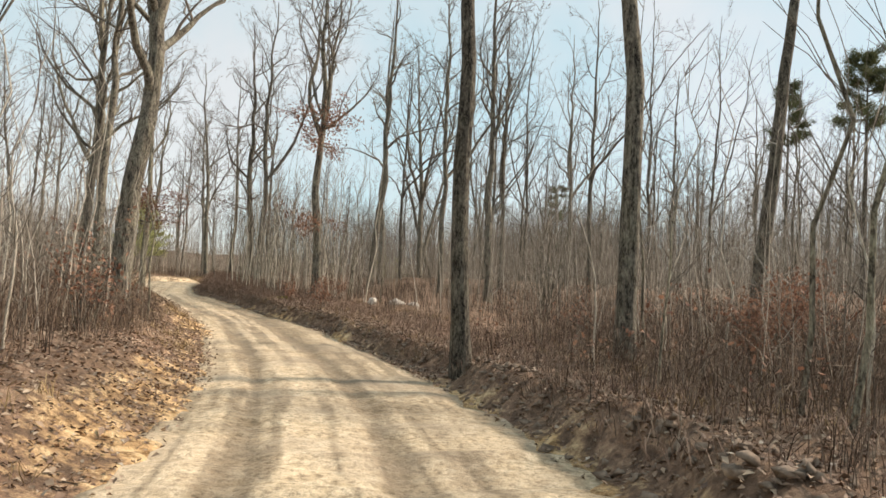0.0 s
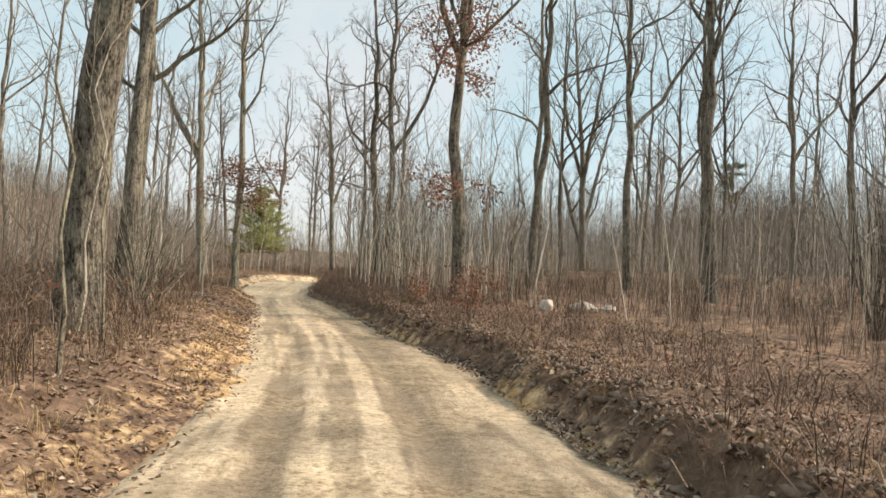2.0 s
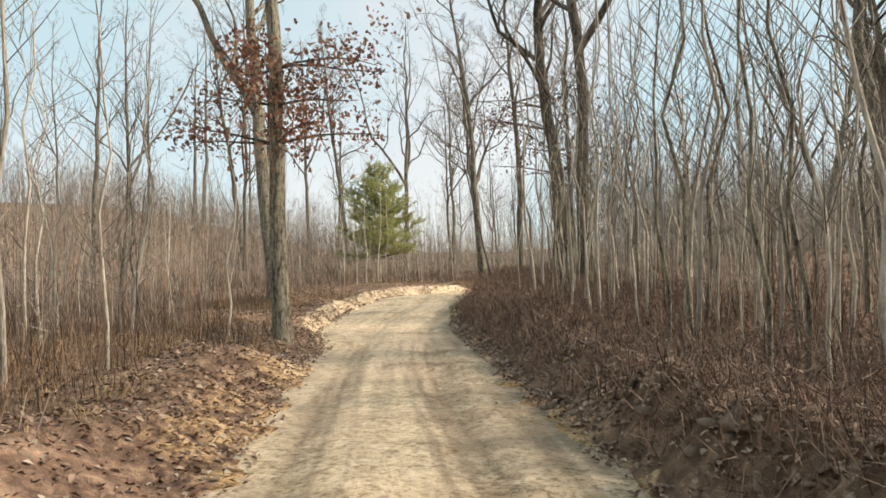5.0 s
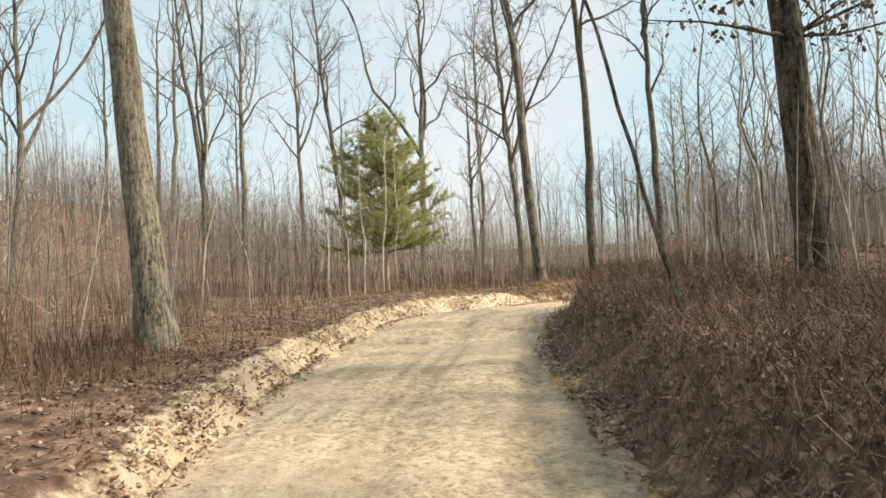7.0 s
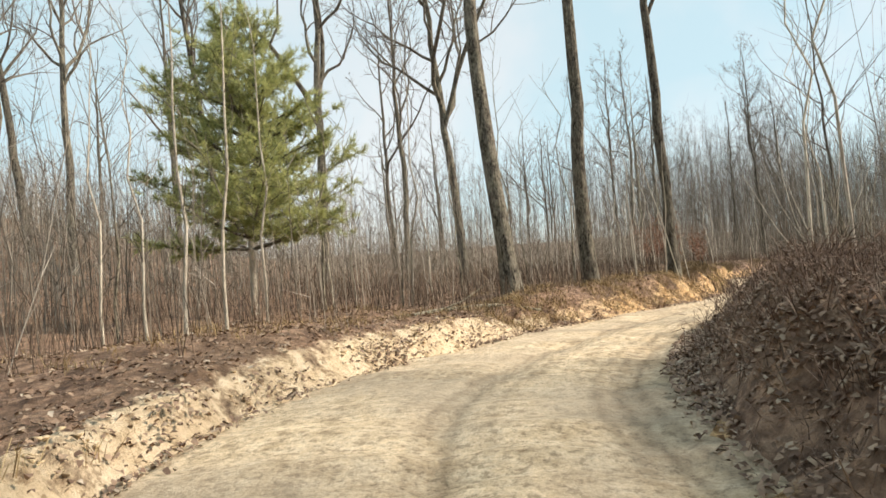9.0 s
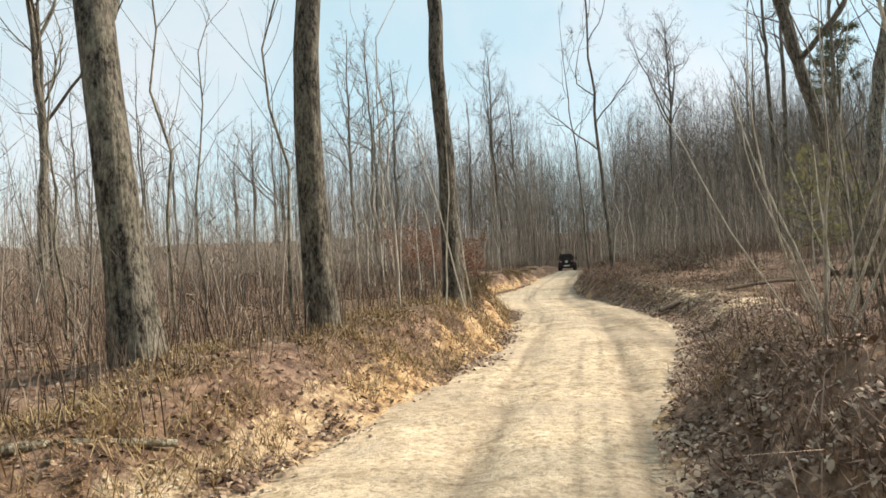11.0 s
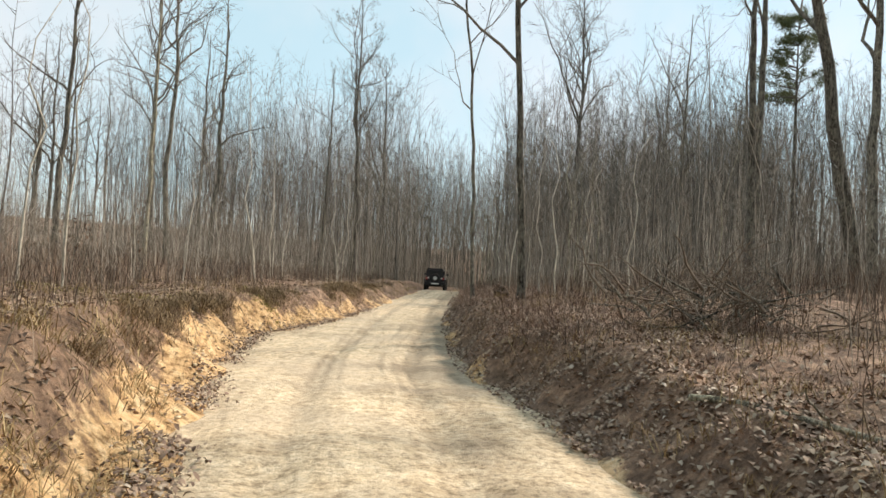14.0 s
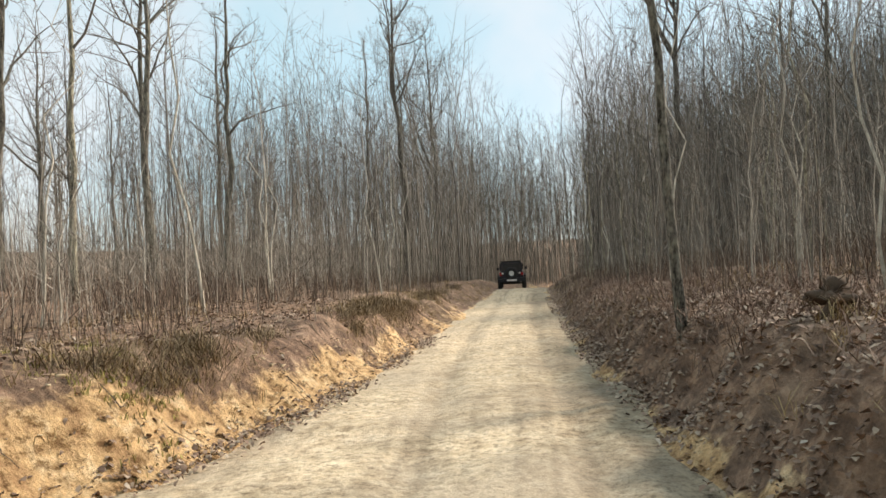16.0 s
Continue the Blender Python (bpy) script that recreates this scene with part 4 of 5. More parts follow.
def tangle(rng, x, y, z, height, per, width, spread):
    """Fine twigs at all heights round each place, leaning outwards."""
    n = len(x) * per
    h = np.repeat(height, per)
    q = rng.random(n) ** 0.8
    a = rng.random(n) * 6.283
    o = spread * np.sqrt(rng.random(n)) * (0.45 + 0.75 * q)
    base = np.stack([np.repeat(x, per) + np.cos(a) * o, np.repeat(y, per) + np.sin(a) * o, np.repeat(z, per) + h * q * 0.85], 1)
    way = np.stack([np.cos(a) * 0.5, np.sin(a) * 0.5, rng.uniform(-0.1, 1.3, n)], 1) + rng.normal(0, 0.5, (n, 3))
    way /= np.linalg.norm(way, axis=1)[:, None]
    return slivers(rng, base, way, h * rng.uniform(0.18, 0.5, n), width, True)


def build_undergrowth():
    """Shrubby undergrowth: waist-high twig brush by the first stretch, and dark mats that hang over the shaded banks."""
    rng = np.random.default_rng(61)
    x, y = scatter(rng, 5200, -5, 34, 2.4, 14, 1.2)
    e, s, d, _ = outside(x, y)
    keep = np.where(d > 0, (e > 0.9) & (s < 23), (e > 1.5) & (e < 8)) & ~clearing(s, d) & (rng.random(len(x)) < 2.2 * vnoise(x, y, 1.9) - 0.45) & (np.hypot(x + 12.4, y - 28.6) > 2.3)
    x, y, e, d, s = x[keep], y[keep], e[keep], d[keep], s[keep]
    h = rng.uniform(0.35, 1.2, len(x)) * (0.6 + 0.8 * vnoise(x + 7, y, 1.1)) * np.interp(e, [0.8, 2.5, 6], [0.5, 1.0, 1.25])
    z = ground_z(x, y)
    parts = [tufts(rng, x, y, z, 6, h, 0.0045, 0.5, 0.22), tangle(rng, x, y, z, h, 30, 0.0042, 0.42)]
    (av, af), (bv, bf) = parts
    tagged(new("twig_brush", strip_mesh("twig_brush", *join([(av, af), (bv, np.c_[bf[:, :3], bf[:, 2:3]])]), BRUSH)), "waist-high brown twiggy brush beside the track", "brush", kind="stuff")
    pick = np.where((d > 0) & (e > 1.5) & (rng.random(len(x)) < 0.22) & (vnoise(x + 3, y, 3.0) > 0.42) | (d < 0) & (e > 1.8) & (rng.random(len(x)) < 0.05))[0]
    c = np.c_[x[pick], y[pick], z[pick] + h[pick] * rng.uniform(0.6, 1.0, len(pick))]
    tagged(new("russet_leaves", mesh_data("russet_leaves", *leaf_cloud(rng, c, 13, (0.2, 0.2, 0.16), 0.10), RED_LEAF)), "withered russet oak leaves caught in the brush", "leaves", kind="stuff")
    # mats over the banks
    x, y = scatter(rng, 25000, 14, 130, 1.2, 8, 1.0)
    e, s, d, _ = outside(x, y)
    lip = np.interp(s, _bk[0], _bk[5])
    keep = (d > 0) & (e > 0.35) & np.where(s < 84, e < 4.2, (s > 101) & (e < lip + 0.5)) & (rng.random(len(x)) < np.interp(s, [34, 38, 64, 70, 100, 103], [0.25, 1.0, 1.0, 0.35, 0.35, 0.5]) * (0.2 + vnoise(x, y, 1.4)))
    x, y, s = x[keep], y[keep], s[keep]
    h = rng.uniform(0.2, 0.55, len(x)) * np.where(s > 100, 0.7, 1)
    z = ground_z(x, y)
    (av, af), (bv, bf) = tufts(rng, x, y, z, 9, h, 0.0045, 1.2, 0.2), tangle(rng, x, y, z - 0.04, h, 42, 0.0048, 0.36)
    tagged(new("bank_bramble", strip_mesh("bank_bramble", *join([(av, af), (bv, bf)]), BRAMBLE)), "dark matted bramble hanging over the shaded bank", "bramble", kind="stuff")


def build_lip():
    """Matted grass and roots that hang over the lip of the sandy bank."""
    rng = np.random.default_rng(29)
    n = 5600
    s = rng.uniform(89, 140, n)
    at = lambda a: np.interp(s, ARC, a)
    width = np.interp(s, _bk[0], _bk[2])
    d = -(np.interp(s, EDGE_S, EDGE_L) + width * rng.normal(0.86, 0.13, n))
    x, y = at(CX) + at(TY) * d, at(CY) - at(TX) * d
    keep = vnoise(x, y, 1.6) > np.where(y > 95, 0.42, 0.40)
    x, y = x[keep], y[keep]
    v, f = tufts(rng, x, y, ground_z(x, y), 14, rng.uniform(0.12, 0.34, len(x)) * np.where(y > 95, 0.8, 0.8), 0.005, 1.4, 0.14)
    tagged(new("bank_grass", strip_mesh("bank_grass", v, f, LIP)), "matted olive-brown dead grass hanging over the sandy bank", "grass", kind="stuff")
    q = rng.uniform(76, 100, 2600)
    o = -(np.interp(q, EDGE_S, EDGE_L) + rng.uniform(0.25, 2.2, len(q)))
    x, y = np.interp(q, ARC, CX) + np.interp(q, ARC, TY) * o, np.interp(q, ARC, CY) - np.interp(q, ARC, TX) * o
    keep = vnoise(x, y, 1.0) > 0.38
    x, y = x[keep], y[keep]
    v, f = tufts(rng, x, y, ground_z(x, y), 13, rng.uniform(0.08, 0.26, len(x)), 0.0045, 1.5, 0.12)
    tagged(new("bank_straw", strip_mesh("bank_straw", v, f, GRASS)), "flattened straw-coloured grass on the sandy bank", "grass", kind="stuff")
    pieces = []
    for _ in range(150):
        q = rng.uniform(84, 128)
        w = np.interp(q, _bk[0], _bk[2])
        o = -(np.interp(q, EDGE_S, EDGE_L) + w * rng.uniform(0.3, 0.95))
        p = np.array([np.interp(q, ARC, CX) + np.interp(q, ARC, TY) * o, np.interp(q, ARC, CY) - np.interp(q, ARC, TX) * o])
        way = np.array([np.interp(q, ARC, TY), -np.interp(q, ARC, TX)]) * rng.uniform(0.05, 0.28) + rng.normal(0, 0.12, 2)
        line = np.array([p + way * k for k in np.linspace(0, 1, 5)]) + rng.normal(0, 0.02, (5, 2))
        z = ground_z(line[:, 0], line[:, 1]) + 0.012
        pieces.append(tube(np.c_[line, z], np.linspace(rng.uniform(0.004, 0.011), 0.002, 5), 4))
    tagged(new("bank_roots", mesh_data("bank_roots", *join(pieces), LOGBARK, True)), "thin dark roots trailing down the sandy bank", "roots", kind="stuff")


def build_litter():
    rng = np.random.default_rng(31)
    x, y = scatter(rng, 330000, -4, 125, 1.0, 9, 1.7)
    e, s, d, _ = outside(x, y)
    bare = ((d < 0) & (s > 98) & (e < 1.3)) | ((d < 0) & (s > 53) & (s < 78) & (e < 0.6))
    p = np.clip((e + 0.25) * 1.6, 0, 1) * (0.35 + 0.9 * vnoise(x, y, 1.2)) * np.where(bare, 0.2, 1) * np.where((d > 0) & (s > 36) & (s < 66), 0.35, 1) * np.where((d > 0) & (s > 80) & (s < 106), 0.5, 1) * np.where((d < 0) & (s > 96) & (e > 1.3), 1.6, 1) * np.where((d > 0) & (s > 98), 1.9, 1)
    keep = rng.random(len(x)) < p
    x, y = x[keep], y[keep]
    # drifts of leaves caught at the foot of the cut bank
    q = rng.uniform(84, 122, 5500)
    o = -(np.interp(q, EDGE_S, EDGE_L) + rng.normal(0.02, 0.16, len(q)))
    at = lambda a: np.interp(q, ARC, a)
    wx, wy = at(CX) + at(TY) * o, at(CY) - at(TX) * o
    drift = vnoise(wx, wy, 1.5) > 0.35
    # leaves caught on the shaded cuts and in the groove round the bend
    q2 = np.r_[rng.uniform(14, 140, 74000), rng.uniform(46, 80, 7000)]
    o2 = np.r_[np.interp(q2[:74000], EDGE_S, EDGE_R) + rng.uniform(-0.15, 1.6, 74000) * np.where(q2[:74000] > 100, 1.5, 1.0), -(np.interp(q2[74000:], EDGE_S, EDGE_L) + rng.normal(0.2, 0.15, 7000))]
    at2 = lambda a: np.interp(q2, ARC, a)
    vx, vy = at2(CX) + at2(TY) * o2, at2(CY) - at2(TX) * o2
    some = vnoise(vx, vy, 0.8) > rng.uniform(0.15, 0.75, len(vx))
    near = (np.r_[wx[drift], vx[some]], np.r_[wy[drift], vy[some]])
    for name, label, (x, y), lo, hi in (("leaf_litter", "curled fallen oak leaves, brown and tan", (x, y), 0.045, 0.095),
                                        ("bank_leaves", "fallen oak leaves caught along the banks", near, 0.04, 0.085)):
        n = len(x)
        z = ground_z(x, y)
        _e, _s, _d, _z = outside(x, y)
        z = np.where(_e < 0.12, np.maximum(z, _z + 0.01), z) + rng.uniform(0.004, 0.03, n)
        a = rng.random(n) * 6.283
        L = rng.uniform(lo, hi, n)
        u = np.stack([np.cos(a), np.sin(a), rng.normal(0, 0.35, n)], 1) * L[:, None]
        w = np.stack([-np.sin(a), np.cos(a), rng.normal(0, 0.35, n)], 1) * (L * 0.32)[:, None]
        c = np.stack([x, y, z], 1)
        curl = np.stack([a * 0, a * 0, rng.uniform(0.004, 0.022, n)], 1)
        if name == "leaf_litter":
            v = np.stack([c - u * 0.5, c + w + curl, c + u * 0.5, c - w + curl], 1)
            f = [(0, 1, 2), (0, 2, 3)]
        else:  # seen close: an oval with a fold along its rib
            v = np.stack([c - u * 0.5, c - u * 0.22 + w * 0.8 + curl, c + u * 0.2 + w + curl * 1.5, c + u * 0.5, c + u * 0.2 - w + curl * 1.5, c - u * 0.22 - w * 0.8 + curl], 1)
            f = [(0, 1, 5), (1, 2, 5), (2, 4, 5), (2, 3, 4)]
        k = np.arange(n)[:, None] * v.shape[1]
        tagged(new(name, mesh_data(name, v.reshape(-1, 3), np.concatenate([k + np.array(t) for t in f]), LITTER)), label, "leaves", kind="stuff")


def lump(rng, size, subdiv=2, rough=0.25):
    bm = bmesh.new()
    bmesh.ops.create_icosphere(bm, subdivisions=subdiv, radius=1.0)
    seed = Vector((rng.uniform(-50, 50), rng.uniform(-50, 50), rng.uniform(-50, 50)))
    for v in bm.verts:
        k = 1 + rough * noise.noise(v.co * 1.3 + seed) * 2 + rough * 0.5 * noise.noise(v.co * 3.1 + seed)
        v.co = Vector((v.co.x * size[0], v.co.y * size[1], v.co.z * size[2])) * k
    return bm


def build_clods():
    rng = np.random.default_rng(41)
    kinds = []
    for k in range(6):
        bm = lump(rng, (1, 0.75, 0.5), 1, 0.85)
        kinds.append((np.array([v.co[:] for v in bm.verts]), np.array([[v.index for v in f.verts] for f in bm.faces])))
        bm.free()
    pieces = []
    for _ in range(1900):
        s = rng.uniform(4, 46)
        k = int(np.interp(s, ARC, np.arange(len(ARC))))
        d = np.interp(s, EDGE_S, EDGE_R) + rng.normal(0.6, 0.3)
        x, y = CX[k] + TY[k] * d, CY[k] - TX[k] * d
        z = float(ground_z([x], [y])[0])
        v, f = kinds[rng.integers(6)]
        a, r = rng.random() * 6.283, 0.02 + 0.085 * rng.random() ** 2.5
        c, q = math.cos(a), math.sin(a)
        w = np.c_[v[:, 0] * c - v[:, 1] * q, v[:, 0] * q + v[:, 1] * c, v[:, 2]] * r
        pieces.append((w + np.array([x, y, z + r * 0.15]), f))
    tagged(new("soil_clods", mesh_data("soil_clods", *join(pieces), CLOD)), "dark lumps of graded soil along the track", "soil", kind="stuff")


def build_sand_lumps():
    """Crumbled sand on the face of the banks and along the bend."""
    rng = np.random.default_rng(43)
    kinds = []
    for k in range(5):
        bm = lump(rng, (1, 0.75, 0.45), 1, 0.9)
        kinds.append((np.array([v.co[:] for v in bm.verts]), np.array([[v.index for v in f.verts] for f in bm.faces])))
        bm.free()
    s = np.r_[rng.uniform(94, 128, 1500), rng.uniform(52, 79, 1300)]
    w = np.interp(s, _bk[0], _bk[2]) * np.where(s > 90, rng.uniform(0.05, 0.8, len(s)), rng.uniform(0.0, 0.75, len(s)))
    d = -(np.interp(s, EDGE_S, EDGE_L) + w)
    at = lambda a: np.interp(s, ARC, a)
    x, y = at(CX) + at(TY) * d, at(CY) - at(TX) * d
    z = ground_z(x, y)
    pieces = []
    for i in np.where(vnoise(x, y, 1.0) > 0.4)[0]:
        v, f = kinds[rng.integers(5)]
        a, r = rng.random() * 6.283, 0.010 + 0.035 * rng.random() ** 2.0
        c, q = math.cos(a), math.sin(a)
        pieces.append((np.c_[v[:, 0] * c - v[:, 1] * q, v[:, 0] * q + v[:, 1] * c, v[:, 2]] * r + np.array([x[i], y[i], z[i] + r * 0.1]), f))
    tagged(new("sand_crumble", mesh_data("sand_crumble", *join(pieces), SAND)), "crumbled lumps of pale sand on the bank", "sand", kind="stuff")


def build_moss():
    """Olive moss cushions on the top of the sandy bank."""
    rng = np.random.default_rng(44)
    n = 560
    spot = np.array(MOSS_SPOTS)[rng.integers(len(MOSS_SPOTS), size=n)]
    x, y = spot[:, 0] + rng.normal(0, 0.35, n), spot[:, 1] + rng.normal(0, 0.5, n)
    v, f = tufts(rng, x, y, ground_z(x, y), 14, rng.uniform(0.05, 0.10, n), 0.006, 0.8, 0.06)
    tagged(new("moss", strip_mesh("moss", v, f, MOSS)), "olive moss cushions on top of the sandy bank", "moss", kind="stuff")


MOSS_SPOTS = [(-20.4, 104.0), (-20.9, 103.2), (-21.4, 104.6), (-18.9, 90.4), (-19.0, 102.7), (-16.8, 107.2)]
build_thicket()
build_pole_wood()
build_saplings()
build_brush()
build_bramble()
build_scrub()
build_undergrowth()
build_lip()
build_litter()
build_clods()
build_sand_lumps()
build_moss()


# ---------------------------------------------------------------- single things
def on_ground(x, y):
    return float(ground_z([x], [y])[0])


def boulder(x, y, size, turn, label, seed):
    bm = lump(np.random.default_rng(seed), size, 3, 0.3)
    me = bpy.data.meshes.new("boulder")
    bm.to_mesh(me)
    bm.free()
    me.materials.append(STONE)
    me.polygons.foreach_set("use_smooth", np.ones(len(me.polygons), bool))
    ob = new("boulder", me)
    ob.matrix_world = pose(x, y, on_ground(x, y) + size[2] * 0.45, 0, 0, turn)
    tagged(ob, label, "boulder", "boulders in the clearing")


boulder(-3.3, 35.9, (0.19, 0.17, 0.23), 20, "upright pale boulder on leaf litter", 1)
boulder(-2.2, 36.8, (0.40, 0.32, 0.26), -15, "large rounded pale boulder on leaf litter", 2)
boulder(-1.35, 37.4, (0.30, 0.25, 0.14), 10, "low flat pale boulder on leaf litter", 3)


def pole(name, ends, radii, mat, label, category, seed, branches=0, sag=0.0, level=None):
    """A fallen stem that follows the ground from end to end."""
    rng = np.random.default_rng(seed)
    (x0, y0), (x1, y1) = ends
    n = 14
    t = np.linspace(0, 1, n)
    x, y = x0 + (x1 - x0) * t, y0 + (y1 - y0) * t
    w = rng.normal(0, 0.012, n).cumsum() * math.hypot(x1 - x0, y1 - y0) / 3
    x, y = x - (y1 - y0) / math.hypot(x1 - x0, y1 - y0) * w, y + (x1 - x0) / math.hypot(x1 - x0, y1 - y0) * w
    r = np.linspace(*radii, n)
    z = ground_z(x, y)
    z = np.convolve(np.pad(z, 2, "edge"), np.ones(5) / 5, "valid") + r * 0.7 + sag * np.sin(t * math.pi)
    if level:  # a stiff log bridges the hollows
        z = z[0] + level * t + sag * step(t * 8)
    top = group_thing(name, pose(x0, y0, z[0]), label=label, category=category)
    o = np.array([x0, y0, z[0]])
    pts = np.c_[x, y, z] - o
    child("stem", mesh_data("stem", *tube(pts, r * rng.uniform(0.9, 1.1, n), 8), mat, True), top)
    for _ in range(branches):
        b, d = along(pts, rng.uniform(0.3, 0.95))
        l = bough(rng, b, unit(d + rng.normal(0, 0.6, 3)) + np.array([0, 0, 0.4]), rng.uniform(0.4, 1.3), 6, 0.15, -0.02)
        child("branch", mesh_data("branch", *tube(l, np.linspace(radii[1] * 0.8, 0.006, 6), 5), mat, True), top)


pole("fallen_log", ((-14.25, 88.15), (-9.2, 88.9)), (0.065, 0.035), LOGBARK, "long grey fallen log lying across the open sand", "log", 1, 3, 0.05)
pole("fallen_branch", ((-12.9, 93.2), (-11.6, 89.9)), (0.035, 0.02), BARK_PALE, "pale bare fallen branch on sand", "branch", 2, 1)
pole("fallen_branch", ((-26.4, 72.0), (-23.6, 74.4)), (0.06, 0.03), BARK_PALE, "pale broken branch among leaves", "branch", 3, 1)
pole("fallen_branch", ((-22.6, 74.6), (-21.3, 75.3)), (0.07, 0.05), LOGBARK, "short dark broken log on sandy leaves", "branch", 4, 0)
pole("stick", ((-13.3, 40.6), (-12.5, 41.0)), (0.03, 0.012), LOGBARK, "dark stick lying on the sandy track", "stick", 5, 1)
pole("stick", ((-13.9, 42.6), (-13.1, 42.5)), (0.025, 0.012), LOGBARK, "dark stick lying on the sandy track", "stick", 6, 1)
pole("fallen_branch", ((-20.5, 92.0), (-18.9, 94.6)), (0.05, 0.03), LOGBARK, "dead pole leaning down the sandy bank", "branch", 7, 1, 0.15)
pole("fallen_branch", ((-20.2, 88.6), (-18.7, 89.6)), (0.045, 0.02), BARK, "dead pole leaning down the sandy bank", "branch", 8, 0, 0.1)
pole("fallen_branch", ((-19.6, 104.5), (-18.6, 106.5)), (0.04, 0.02), LOGBARK, "dark root stick on the sandy bank", "branch", 9, 1)


def stump(x, y, label):
    rng = np.random.default_rng(3)
    top = group_thing("tree_stump", pose(x, y, on_ground(x, y) - 0.05), label=label, category="stump")
    bm = lump(rng, (0.17, 0.15, 0.15), 3, 0.7)
    bmesh.ops.translate(bm, verts=bm.verts, vec=(0, 0, 0.2))
    bm_part("root_ball", bm, PEAT, top, smooth=True)
    for k in range(34):
        a = rng.random() * 6.28
        l = bough(rng, (0, 0, 0.2), (math.cos(a), math.sin(a), rng.uniform(-0.2, 1.3)), rng.uniform(0.18, 0.36), 6, 0.4, 0)
        l[:, 2] = np.maximum(l[:, 2], 0.02)
        child("root", mesh_data("root", *tube(l, np.linspace(rng.uniform(0.008, 0.018), 0.004, 6), 5), PEAT, True), top)


stump(-10.5, 105.5, "dark upturned stump with broken roots on the bank")
stump(-7.6, 90.6, "small dark broken stump by the fallen log")


def slash_pile(x, y, reach, height, count, seed, label):
    rng = np.random.default_rng(seed)
    z = on_ground(x, y)
    top = group_thing("brush_pile", pose(x, y, z), label=label, category="brush pile")
    for k in range(count):
        a, e = rng.random() * 6.28, rng.normal(0.35, 0.35)
        p = np.array([rng.normal(0, reach * 0.4), rng.normal(0, reach * 0.4), rng.uniform(0, height * 0.6)])
        l = bough(rng, p, (math.cos(a), math.sin(a), e), rng.uniform(0.45, 1.3), 6, 0.2, 0.0)
        l[:, 2] = np.maximum(l[:, 2], 0.02)
        pieces = [tube(l, np.linspace(rng.uniform(0.012, 0.03), 0.005, 6), 5)]
        for _ in range(4):
            b, d = along(l, rng.uniform(0.2, 0.9))
            pieces.append(tube(bough(rng, b, unit(d + rng.normal(0, 0.6, 3)), rng.uniform(0.3, 0.7), 4, 0.15, 0.02), np.linspace(0.008, 0.003, 4), 4))
        child("branch", mesh_data("branch", *join(pieces), LOGBARK if k % 3 else BARK, True), top)


def earth_mound(x, y, size, label, seed):
    """Earth thrown up round an old root plate, with moss on its crown."""
    rng = np.random.default_rng(seed)
    z = on_ground(x, y)
    top = group_thing("earth_mound", pose(x, y, z - 0.06), label=label, category="mound")
    bm = lump(rng, size, 4, 0.55)
    for v in bm.verts:
        v.co += Vector((0, 0, 0.05 * noise.noise(v.co * 9) + 0.03 * noise.noise(v.co * 23)))
    bm_part("soil", bm, PEAT, top, smooth=True)
    n = 90
    a, r = rng.random(n) * 6.283, np.sqrt(rng.random(n)) * 0.75
    mx, my = np.cos(a) * r * size[0], np.sin(a) * r * size[1]
    v, f = tufts(rng, mx, my, size[2] * (1.02 - 0.6 * r ** 2), 16, rng.uniform(0.05, 0.12, n), 0.006, 0.9, 0.06)
    tagged(child("moss", strip_mesh("moss", v, f, MOSS), top, "yellow-green moss"), kind="stuff")
    for k in range(16):
        a = rng.random() * 6.283
        l = bough(rng, (math.cos(a) * size[0] * 0.6, math.sin(a) * size[1] * 0.6, size[2] * rng.uniform(0.2, 0.7)), (math.cos(a), math.sin(a), rng.uniform(-0.5, 0.4)), rng.uniform(0.25, 0.6), 6, 0.35, -0.06)
        child("root", mesh_data("root", *tube(l, np.linspace(rng.uniform(0.010, 0.022), 0.004, 6), 5), LOGBARK, True), top)


earth_mound(-6.7, 90.2, (0.75, 0.55, 0.42), "dark root mound topped with yellow-green moss", 81)
earth_mound(-7.2, 34.4, (0.55, 0.5, 0.22), "low dark mound with moss on the track's edge", 82)
slash_pile(-10.1, 96.9, 1.5, 1.0, 110, 4, "heap of cut dark brushwood on the bank")


